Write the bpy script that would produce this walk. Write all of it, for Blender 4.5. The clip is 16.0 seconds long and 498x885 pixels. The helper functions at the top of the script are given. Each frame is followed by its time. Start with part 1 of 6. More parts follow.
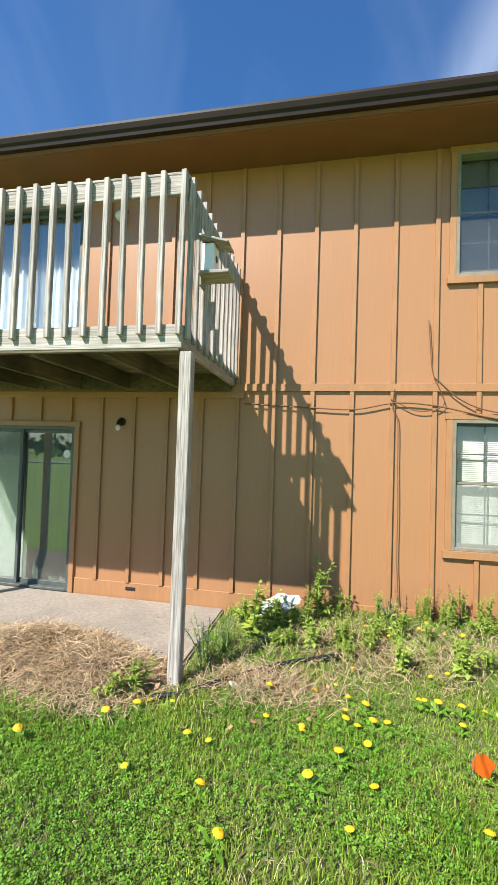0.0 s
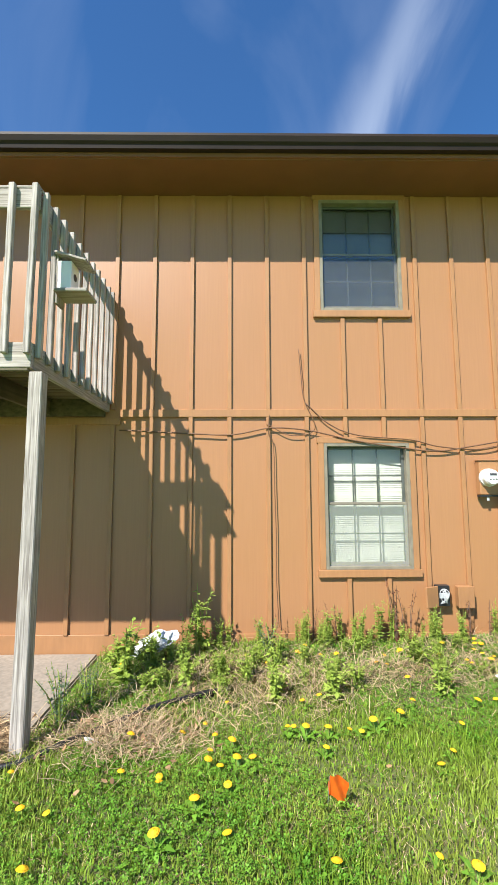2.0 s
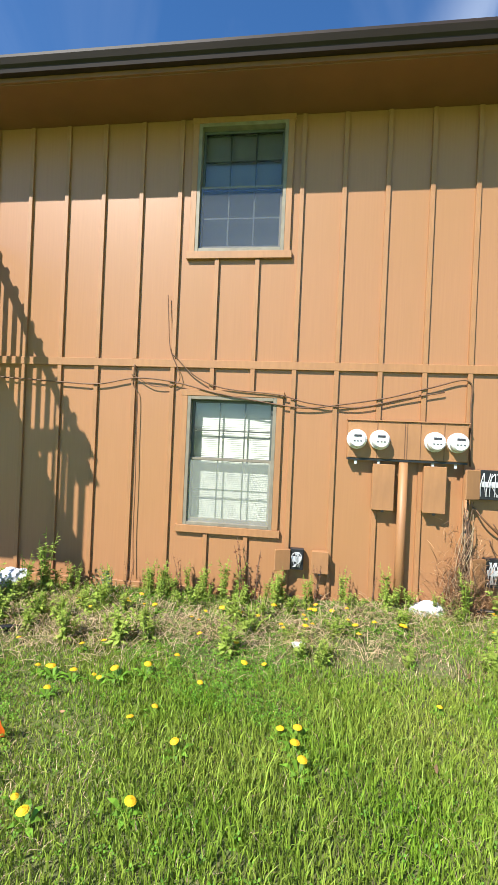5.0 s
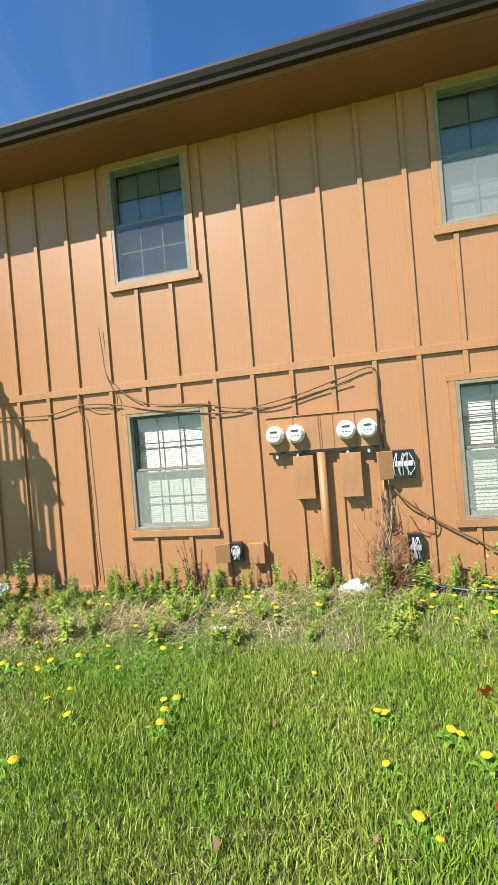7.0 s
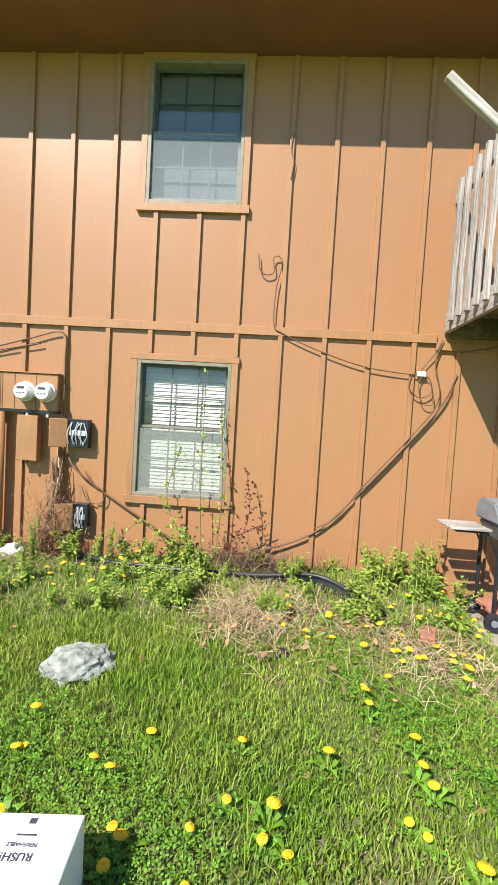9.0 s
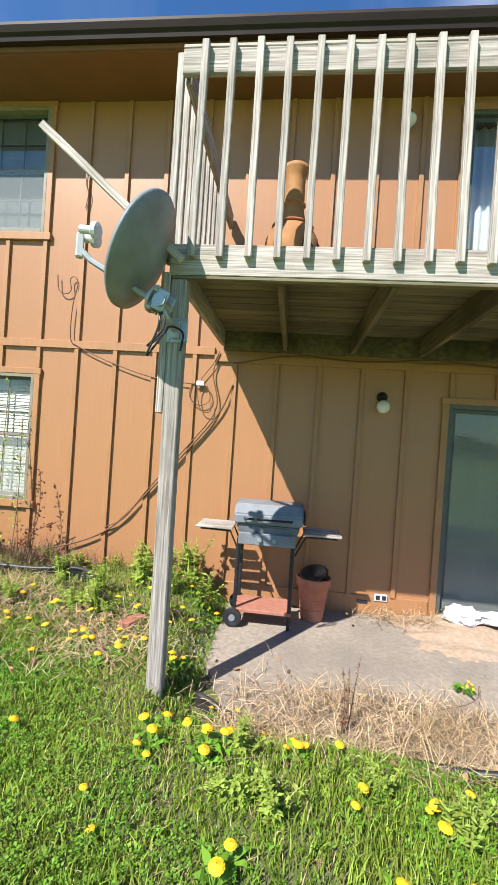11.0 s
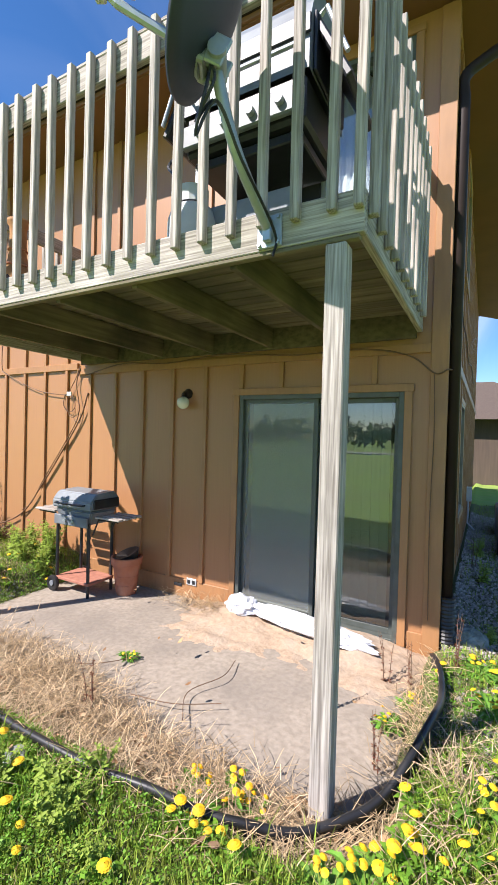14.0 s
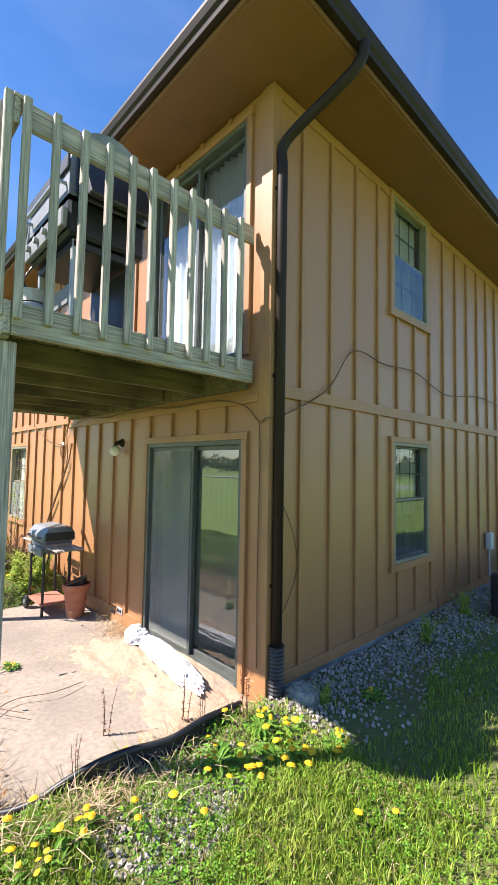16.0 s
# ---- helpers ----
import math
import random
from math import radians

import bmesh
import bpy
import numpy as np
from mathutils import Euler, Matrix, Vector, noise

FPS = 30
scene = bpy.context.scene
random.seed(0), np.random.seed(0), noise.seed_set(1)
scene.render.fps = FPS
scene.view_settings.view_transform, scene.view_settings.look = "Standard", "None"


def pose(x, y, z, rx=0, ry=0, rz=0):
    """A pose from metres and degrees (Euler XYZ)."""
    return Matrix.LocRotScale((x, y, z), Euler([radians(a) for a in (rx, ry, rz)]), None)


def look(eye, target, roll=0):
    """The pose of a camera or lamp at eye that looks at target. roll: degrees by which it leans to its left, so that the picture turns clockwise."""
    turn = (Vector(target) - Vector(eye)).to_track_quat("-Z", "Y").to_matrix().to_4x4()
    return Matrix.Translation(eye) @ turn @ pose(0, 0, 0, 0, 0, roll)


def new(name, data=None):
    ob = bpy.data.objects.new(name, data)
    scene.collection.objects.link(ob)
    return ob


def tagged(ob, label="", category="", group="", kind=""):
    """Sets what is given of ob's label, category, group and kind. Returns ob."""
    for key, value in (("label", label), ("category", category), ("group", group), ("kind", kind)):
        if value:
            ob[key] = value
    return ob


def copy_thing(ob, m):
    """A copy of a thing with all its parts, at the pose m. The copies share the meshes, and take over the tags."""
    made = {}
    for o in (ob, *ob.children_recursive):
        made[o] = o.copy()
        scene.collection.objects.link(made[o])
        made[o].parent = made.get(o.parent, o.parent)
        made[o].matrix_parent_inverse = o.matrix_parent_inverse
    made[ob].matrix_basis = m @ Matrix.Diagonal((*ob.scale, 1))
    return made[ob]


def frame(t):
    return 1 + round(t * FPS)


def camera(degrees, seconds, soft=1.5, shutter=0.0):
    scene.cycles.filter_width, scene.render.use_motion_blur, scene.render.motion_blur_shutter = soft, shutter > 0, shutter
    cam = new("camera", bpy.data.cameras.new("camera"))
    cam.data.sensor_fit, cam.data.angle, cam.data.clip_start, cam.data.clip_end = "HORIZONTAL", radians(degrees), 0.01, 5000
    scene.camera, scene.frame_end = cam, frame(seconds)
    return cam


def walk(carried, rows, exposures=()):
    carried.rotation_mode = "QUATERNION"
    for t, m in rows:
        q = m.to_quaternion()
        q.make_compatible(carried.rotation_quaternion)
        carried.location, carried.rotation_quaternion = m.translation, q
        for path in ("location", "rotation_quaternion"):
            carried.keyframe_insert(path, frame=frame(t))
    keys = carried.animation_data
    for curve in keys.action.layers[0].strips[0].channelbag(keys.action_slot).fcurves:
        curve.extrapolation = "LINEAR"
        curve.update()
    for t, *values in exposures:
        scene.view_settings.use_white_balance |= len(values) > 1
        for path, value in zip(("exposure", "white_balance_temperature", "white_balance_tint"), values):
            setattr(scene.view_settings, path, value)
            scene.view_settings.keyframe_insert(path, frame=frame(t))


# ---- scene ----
cam = camera(60.3, 16.0, soft=0.8)
PATH = [
    (0, (-0.312, -4.614, 1.566), (-0.705, -2.654, 1.63), 1.9),
    (0.5, (-0.244, -4.602, 1.574), (-0.476, -2.619, 1.69), 1.4),
    (1, (-0.177, -4.595, 1.559), (-0.331, -2.609, 1.736), 1.0),
    (1.5, (-0.11, -4.579, 1.551), (-0.177, -2.59, 1.757), 0.5),
    (2, (0.003, -4.502, 1.524), (0.026, -2.514, 1.739), -0.2),
    (2.5, (0.3, -4.326, 1.47), (0.391, -2.334, 1.628), -0.7),
    (3, (0.636, -4.241, 1.467), (0.673, -2.246, 1.603), -0.9),
    (3.5, (0.978, -4.257, 1.487), (0.841, -2.265, 1.6), -0.5),
    (4, (1.371, -4.099, 1.464), (1.173, -2.11, 1.535), 2.6),
    (4.2, (1.516, -4.072, 1.478), (1.324, -2.082, 1.539), 2.7),
    (6.3, (2.811, -4.581, 1.645), (2.328, -2.642, 1.569), -0.8),
    (6.5, (2.948, -4.545, 1.649), (2.45, -2.608, 1.59), -2.2),
    (7, (3.238, -4.387, 1.602), (2.781, -2.44, 1.593), -4.7),
    (7.5, (3.614, -4.257, 1.552), (3.304, -2.281, 1.563), 1.1),
    (8, (4.224, -4.233, 1.497), (4.001, -2.246, 1.457), 1.6),
    (8.5, (4.918, -4.126, 1.456), (4.778, -2.132, 1.381), 2.6),
    (9, (5.559, -4.062, 1.469), (5.452, -2.067, 1.372), 3.4),
    (9.5, (6.085, -4.097, 1.516), (6.005, -2.1, 1.435), 3.2),
    (10, (6.629, -4.116, 1.502), (6.572, -2.117, 1.465), 3.6),
    (10.2, (6.887, -4.154, 1.498), (6.822, -2.155, 1.469), 3.8),
    (12.3, (9.2, -4.182, 1.424), (8.773, -2.228, 1.448), 2.6),
    (12.5, (9.429, -4.133, 1.436), (9.004, -2.179, 1.464), 2.6),
    (13, (10.004, -3.995, 1.523), (9.617, -2.033, 1.485), 1.0),
    (13.5, (10.657, -3.72, 1.521), (10.066, -1.81, 1.486), 1.3),
    (14, (11.28, -3.511, 1.554), (10.314, -1.76, 1.522), 1.6),
    (14.5, (11.81, -3.332, 1.583), (10.521, -1.803, 1.57), 1.3),
    (15, (12.375, -3.04, 1.621), (11.028, -1.565, 1.721), 0.8),
    (15.5, (12.845, -2.795, 1.706), (11.398, -1.419, 1.822), 1.1),
    (16, (13.282, -2.37, 1.705), (11.832, -0.997, 1.819), 1.0),
]
walk(cam, [(t, look(eye, target, roll)) for t, eye, target, roll in PATH], ((0, 0.93, 6150, 9), (10.0, 0.93, 6150, 10), (12.5, 0.9, 6200, 15), (14.5, 1.08, 6300, 17), (16.0, 1.35, 6500, 18)))

# ---- world, sun, exposure ----
SUN = Vector((-0.68, -1.0, 1.24)).normalized()
world = bpy.data.worlds.new("sky_world")
scene.world = world
world.use_nodes = True
wn, wl = world.node_tree.nodes, world.node_tree.links
wn.clear()
sky = wn.new("ShaderNodeTexSky")
sky.sky_type, sky.sun_disc = "NISHITA", False
sky.sun_elevation, sky.sun_rotation = radians(45.7), radians(214)
sky.air_density, sky.dust_density, sky.ozone_density = 1.0, 0.1, 3.5
wtc = wn.new("ShaderNodeTexCoord")
wmap = wn.new("ShaderNodeMapping")
wmap.inputs["Scale"].default_value = (2.2, 0.8, 0.9)
wmap.inputs["Rotation"].default_value = (0.2, 0.3, 0.5)
wnoise = wn.new("ShaderNodeTexNoise")
wnoise.inputs["Scale"].default_value, wnoise.inputs["Detail"].default_value = 1.6, 8
wnoise.inputs["Distortion"].default_value = 1.1
wramp = wn.new("ShaderNodeValToRGB")
wramp.color_ramp.elements[0].position, wramp.color_ramp.elements[1].position = 0.48, 0.95
wramp.color_ramp.elements[0].color = (0.025, 0.025, 0.025, 1)
wramp.color_ramp.elements[1].color = (0.15, 0.14, 0.14, 1)
# one thin trail of high cloud, frayed by the same noise
wdot, wadd, wabs, wband = wn.new("ShaderNodeVectorMath"), wn.new("ShaderNodeMath"), wn.new("ShaderNodeMath"), wn.new("ShaderNodeMapRange")
wdot.operation, wadd.operation, wabs.operation = "DOT_PRODUCT", "MULTIPLY_ADD", "ABSOLUTE"
wdot.inputs[1].default_value = (-0.884, -0.158, 0.440)
wadd.inputs[1].default_value, wadd.inputs[2].default_value = 0.22, -0.11
wband.interpolation_type = "SMOOTHSTEP"
wband.inputs[1].default_value, wband.inputs[2].default_value = 0.075, 0.0
wband.inputs[3].default_value, wband.inputs[4].default_value = 0.0, 0.34
wsum = wn.new("ShaderNodeMath")
wsum.operation = "ADD"
wfib = wn.new("ShaderNodeMath")
wfib.operation = "MULTIPLY"
wl.new(wtc.outputs["Generated"], wdot.inputs[0])
wshift = wn.new("ShaderNodeMath")
wshift.operation = "ADD"
wl.new(wnoise.outputs["Fac"], wadd.inputs[0])
wl.new(wdot.outputs["Value"], wshift.inputs[0])
wl.new(wadd.outputs[0], wshift.inputs[1])
wl.new(wshift.outputs[0], wabs.inputs[0])
wl.new(wabs.outputs[0], wband.inputs[0])
wl.new(wband.outputs[0], wfib.inputs[0])
wl.new(wnoise.outputs["Fac"], wfib.inputs[1])
wl.new(wfib.outputs[0], wsum.inputs[0])
wl.new(wramp.outputs[0], wsum.inputs[1])
wmix = wn.new("ShaderNodeMix")
wmix.data_type = "RGBA"
wmix.inputs[7].default_value = (8.0, 8.4, 9.0, 1)
wbg, wout = wn.new("ShaderNodeBackground"), wn.new("ShaderNodeOutputWorld")
wbg.inputs["Strength"].default_value = 0.09
wl.new(wtc.outputs["Generated"], wmap.inputs["Vector"])
wl.new(wmap.outputs[0], wnoise.inputs["Vector"])
wl.new(wnoise.outputs["Fac"], wramp.inputs["Fac"])
wl.new(wsum.outputs[0], wmix.inputs[0])
whs = wn.new("ShaderNodeHueSaturation")
whs.inputs["Hue"].default_value, whs.inputs["Saturation"].default_value = 0.503, 1.3
wl.new(sky.outputs[0], whs.inputs["Color"])
wl.new(whs.outputs[0], wmix.inputs[6])
wl.new(wmix.outputs[2], wbg.inputs["Color"])
wl.new(wbg.outputs[0], wout.inputs["Surface"])
sun = new("sun", bpy.data.lights.new("sun", "SUN"))
sun.data.energy, sun.data.angle, sun.data.color = 5.0, radians(0.53), (1.0, 0.94, 0.84)
sun.matrix_world = look(SUN * 30, (0, 0, 0))


# ---- materials ----
def mat(name, c1, c2=None, rough=0.6, scale=(8, 8, 8), detail=5, bump=0.2, dist=0.004, metal=0.0, stain=None, stain_scale=1.3,
        stain_amt=0.5, island=0.0, spec=0.5, rand=0.0, fine=0.0):
    """Two scales of noise between two colours, a coarser stain, bump, and optional variation by piece."""
    m = bpy.data.materials.new(name)
    m.use_nodes = True
    n, l = m.node_tree.nodes, m.node_tree.links
    b = n["Principled BSDF"]
    b.inputs["Roughness"].default_value, b.inputs["Metallic"].default_value = rough, metal
    b.inputs["Specular IOR Level"].default_value = spec
    c2 = c2 or tuple(v * 0.75 for v in c1)
    tc, mp, no = n.new("ShaderNodeTexCoord"), n.new("ShaderNodeMapping"), n.new("ShaderNodeTexNoise")
    mp.inputs["Scale"].default_value = scale
    no.inputs["Scale"].default_value, no.inputs["Detail"].default_value = 1.0, detail
    l.new(tc.outputs["Object"], mp.inputs["Vector"])
    l.new(mp.outputs[0], no.inputs["Vector"])
    ra = n.new("ShaderNodeValToRGB")
    ra.color_ramp.elements[0].position, ra.color_ramp.elements[1].position = 0.32, 0.68
    ra.color_ramp.elements[0].color, ra.color_ramp.elements[1].color = (*c2, 1), (*c1, 1)
    l.new(no.outputs["Fac"], ra.inputs["Fac"])
    col = ra.outputs[0]
    if stain:
        s, sr, mx = n.new("ShaderNodeTexNoise"), n.new("ShaderNodeValToRGB"), n.new("ShaderNodeMix")
        s.inputs["Scale"].default_value, s.inputs["Detail"].default_value = stain_scale, 4
        sr.color_ramp.elements[0].position, sr.color_ramp.elements[1].position = 0.45, 0.7
        sr.color_ramp.elements[1].color = (stain_amt, stain_amt, stain_amt, 1)
        mx.data_type = "RGBA"
        mx.inputs[7].default_value = (*stain, 1)
        l.new(tc.outputs["Object"], s.inputs["Vector"])
        l.new(s.outputs["Fac"], sr.inputs["Fac"])
        l.new(sr.outputs[0], mx.inputs[0])
        l.new(col, mx.inputs[6])
        col = mx.outputs[2]
    if island or rand:
        src = n.new("ShaderNodeNewGeometry").outputs["Random Per Island"] if island else n.new("ShaderNodeObjectInfo").outputs["Random"]
        k = island or rand
        rg, hs = n.new("ShaderNodeMapRange"), n.new("ShaderNodeHueSaturation")
        rg.inputs[3].default_value, rg.inputs[4].default_value = 1 - k, 1 + k
        l.new(src, rg.inputs[0])
        l.new(rg.outputs[0], hs.inputs["Value"])
        l.new(col, hs.inputs["Color"])
        col = hs.outputs[0]
    l.new(col, b.inputs["Base Color"])
    if bump:
        bp = n.new("ShaderNodeBump")
        bp.inputs["Strength"].default_value, bp.inputs["Distance"].default_value = bump, dist
        l.new(no.outputs["Fac"], bp.inputs["Height"])
        l.new(bp.outputs[0], b.inputs["Normal"])
    return m


def leafy(name, c1, c2, island=0.35, patch=1.5):
    """Leaves and blades: two greens by patch, varied by blade, with light through them."""
    m = mat(name, c1, c2, rough=0.55, scale=(patch, patch, patch), bump=0, island=island, spec=0.3)
    n, l = m.node_tree.nodes, m.node_tree.links
    b, out = n["Principled BSDF"], n["Material Output"]
    tr, ad = n.new("ShaderNodeBsdfTranslucent"), n.new("ShaderNodeMixShader")
    src = b.inputs["Base Color"].links[0].from_socket
    l.new(src, tr.inputs["Color"])
    ad.inputs[0].default_value = 0.24
    l.new(b.outputs[0], ad.inputs[1])
    l.new(tr.outputs[0], ad.inputs[2])
    l.new(ad.outputs[0], out.inputs["Surface"])
    return m


M_WALL = mat("brown_siding_paint", (0.385, 0.190, 0.086), (0.36, 0.177, 0.080), rough=0.38, scale=(60, 60, 2.0), bump=0.12, dist=0.002,
             stain=(0.34, 0.175, 0.07), stain_scale=0.7, stain_amt=0.5)
M_TRIM = mat("brown_trim_paint", (0.39, 0.193, 0.08), (0.34, 0.168, 0.07), rough=0.5, scale=(30, 30, 5), bump=0.25, dist=0.003, stain=(0.25, 0.13, 0.06), stain_scale=2)
# soffit brown taken down in colour to deepen the shade under the eaves
M_SOFFIT = mat("shade_darkened_soffit", (0.20, 0.088, 0.032), (0.17, 0.075, 0.027), rough=0.6, scale=(3, 3, 3), bump=0.1, stain=(0.2, 0.09, 0.04), stain_scale=0.6)
M_GUTTER = mat("dark_brown_gutter", (0.030, 0.019, 0.016), (0.022, 0.014, 0.012), rough=0.55, scale=(2, 6, 6), bump=0.05, spec=0.2)
M_ROOF = mat("brown_shingles", (0.12, 0.09, 0.07), (0.07, 0.05, 0.04), rough=0.9, scale=(20, 20, 20), bump=0.5)
WC1, WC2, WST = (0.54, 0.487, 0.435), (0.20, 0.17, 0.145), (0.13, 0.12, 0.095)
M_WOODV = mat("weathered_wood_upright", WC1, WC2, rough=0.85, scale=(120, 120, 3.5), bump=0.6, dist=0.003, stain=WST, stain_scale=2.5, stain_amt=0.45, rand=0.16)
M_WOODX = mat("weathered_wood_along", WC1, WC2, rough=0.85, scale=(3.5, 120, 120), bump=0.6, dist=0.003, stain=(0.17, 0.155, 0.105), stain_scale=2.2, stain_amt=0.5, rand=0.1)
M_WOODY = mat("weathered_wood_across", WC1, WC2, rough=0.85, scale=(120, 3.5, 120), bump=0.6, dist=0.003, stain=(0.17, 0.155, 0.105), stain_scale=2.2, stain_amt=0.5, rand=0.1)
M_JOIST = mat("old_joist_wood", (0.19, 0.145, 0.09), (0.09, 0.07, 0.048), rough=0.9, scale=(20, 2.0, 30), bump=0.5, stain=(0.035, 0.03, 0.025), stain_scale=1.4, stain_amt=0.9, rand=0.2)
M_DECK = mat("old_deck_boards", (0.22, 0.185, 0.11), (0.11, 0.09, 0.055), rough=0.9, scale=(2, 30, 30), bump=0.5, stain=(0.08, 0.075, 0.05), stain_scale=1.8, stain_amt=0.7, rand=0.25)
M_FRAME = mat("green_grey_window_frame", (0.25, 0.22, 0.16), (0.19, 0.165, 0.12), rough=0.5, scale=(12, 12, 12), bump=0.1)
M_SASH = mat("bronze_sash", (0.10, 0.11, 0.10), (0.07, 0.08, 0.07), rough=0.45, scale=(12, 12, 12), bump=0.1)
M_BLIND = mat("white_blind", (0.66, 0.66, 0.60), (0.60, 0.60, 0.54), rough=0.55, scale=(3, 3, 3), bump=0)
# the white blind greyed in colour, so upper windows look shaded by the eave
M_BLIND_SHADED = mat("shaded_white_blind", (0.34, 0.35, 0.35), (0.28, 0.29, 0.29), rough=0.6, scale=(3, 3, 3), bump=0)
M_VBLIND = mat("grey_vertical_blind", (0.72, 0.78, 0.72), (0.64, 0.70, 0.64), rough=0.7, scale=(30, 30, 1), bump=0.1)
M_CURTAIN = mat("pale_curtain", (0.80, 0.84, 0.88), (0.7, 0.74, 0.8), rough=0.8, scale=(14, 14, 1), bump=0.3, dist=0.02)
M_CONC = mat("worn_concrete", (0.355, 0.30, 0.24), (0.26, 0.215, 0.168), rough=0.92, scale=(28, 28, 28), bump=0.6, dist=0.006, stain=(0.20, 0.17, 0.14), stain_scale=1.5, stain_amt=0.7)
M_FOUND = mat("painted_foundation", (0.50, 0.50, 0.47), (0.3, 0.3, 0.28), rough=0.9, scale=(5, 5, 5), bump=0.4, stain=(0.15, 0.14, 0.12), stain_scale=2)
M_SAND = mat("spilled_sand", (0.42, 0.31, 0.215), (0.33, 0.235, 0.16), rough=0.95, scale=(26, 26, 26), bump=0.9, dist=0.012, stain=(0.36, 0.30, 0.24), stain_scale=5)
M_BLACK = mat("black_plastic", (0.022, 0.022, 0.025), (0.013, 0.013, 0.014), rough=0.45, scale=(6, 6, 6), bump=0.1, stain=(0.07, 0.065, 0.055), stain_scale=3)
M_DARK = mat("dark_metal", (0.035, 0.036, 0.04), (0.022, 0.023, 0.026), rough=0.4, scale=(10, 10, 10), bump=0.08, metal=0.3)
M_DISH = mat("dark_grey_dish", (0.024, 0.031, 0.060), (0.020, 0.026, 0.050), rough=0.5, scale=(6, 6, 6), bump=0.03)
M_GALV = mat("galvanised_steel", (0.42, 0.45, 0.46), (0.33, 0.36, 0.37), rough=0.42, scale=(14, 14, 14), bump=0.05, metal=0.5)
M_GREY = mat("light_grey_plastic", (0.52, 0.53, 0.53), (0.45, 0.46, 0.46), rough=0.5, scale=(8, 8, 8), bump=0.03)
M_LIDG = mat("faded_grey_lid", (0.22, 0.24, 0.26), (0.16, 0.175, 0.19), rough=0.5, scale=(6, 6, 6), bump=0.1, stain=(0.09, 0.09, 0.09), stain_scale=4, stain_amt=0.5)
M_TERRA = mat("terracotta", (0.47, 0.17, 0.085), (0.38, 0.13, 0.065), rough=0.85, scale=(9, 9, 9), bump=0.15, stain=(0.5, 0.32, 0.22), stain_scale=5, stain_amt=0.35)
M_CHIM = mat("ochre_clay", (0.42, 0.21, 0.07), (0.30, 0.13, 0.05), rough=0.8, scale=(7, 7, 7), bump=0.2, stain=(0.12, 0.06, 0.03), stain_scale=5)
M_WHITE = mat("white_card", (0.80, 0.80, 0.80), (0.74, 0.74, 0.75), rough=0.6, scale=(2, 2, 2), bump=0.03)
M_BAG = mat("crumpled_white_plastic", (0.68, 0.68, 0.70), (0.52, 0.53, 0.56), rough=0.4, scale=(18, 18, 18), bump=0.7, dist=0.02)
M_STONE = mat("pale_stone", (0.36, 0.37, 0.32), (0.13, 0.14, 0.11), rough=0.9, scale=(16, 16, 16), bump=0.8, dist=0.02)
M_ORANGE = mat("orange_flag_plastic", (0.90, 0.17, 0.012), (0.78, 0.13, 0.01), rough=0.5, scale=(20, 20, 20), bump=0.15)
M_RED = mat("red_flag_plastic", (0.80, 0.05, 0.02), (0.65, 0.04, 0.015), rough=0.5, scale=(20, 20, 20), bump=0.15)
M_METER = mat("meter_face", (0.78, 0.78, 0.76), (0.7, 0.7, 0.68), rough=0.25, scale=(6, 6, 6), bump=0)
M_GLOBE = mat("milk_glass", (0.72, 0.70, 0.62), (0.66, 0.64, 0.56), rough=0.25, scale=(5, 5, 5), bump=0)
M_CABLE = mat("brown_painted_cable", (0.17, 0.085, 0.04), (0.11, 0.055, 0.03), rough=0.6, scale=(10, 10, 10), bump=0.1)
M_INK = mat("dark_ink", (0.05, 0.05, 0.06), rough=0.7, bump=0)
M_LAWN = mat("far_lawn", (0.19, 0.36, 0.03), (0.25, 0.36, 0.05), rough=0.95, scale=(3, 3, 3), bump=0.8, dist=0.02, stain=(0.24, 0.24, 0.10), stain_scale=0.4, stain_amt=0.45)
M_SOIL = mat("lawn_soil", (0.10, 0.145, 0.026), (0.12, 0.12, 0.042), rough=0.95, scale=(40, 40, 40), bump=0.8, dist=0.02, stain=(0.15, 0.12, 0.065), stain_scale=0.9, stain_amt=0.5)
M_GRASS = leafy("grass_blades", (0.18, 0.30, 0.022), (0.31, 0.37, 0.06), island=0.42)
M_CLOVER = leafy("clover_leaves", (0.105, 0.255, 0.02), (0.17, 0.31, 0.03), island=0.42)
M_WEED = leafy("weed_leaves", (0.25, 0.36, 0.045), (0.35, 0.43, 0.085), patch=4)
M_DLEAF = leafy("dandelion_leaves", (0.10, 0.25, 0.028), (0.16, 0.31, 0.04), patch=6)
M_SAGE = leafy("grey_green_leaves", (0.16, 0.23, 0.14), (0.12, 0.19, 0.10), patch=4)
M_RUST = leafy("rusty_leaves", (0.20, 0.07, 0.035), (0.14, 0.05, 0.03), patch=4)
M_STRAW = leafy("dry_straw", (0.54, 0.41, 0.26), (0.42, 0.30, 0.17), island=0.55, patch=3)
M_DEADL = leafy("dead_leaves", (0.30, 0.16, 0.075), (0.42, 0.27, 0.15), island=0.5, patch=3)
M_TWIG = mat("dry_twig", (0.20, 0.12, 0.075), (0.13, 0.08, 0.05), rough=0.9, scale=(20, 20, 20), bump=0.3)
M_YELLOW = mat("dandelion_yellow", (0.85, 0.52, 0.008), (0.80, 0.43, 0.005), rough=0.7, scale=(60, 60, 60), bump=0.3, rand=0.12)
M_GRAVEL = mat("pale_gravel", (0.40, 0.36, 0.31), (0.26, 0.235, 0.20), rough=0.95, scale=(20, 20, 20), bump=0.3, island=0.4)
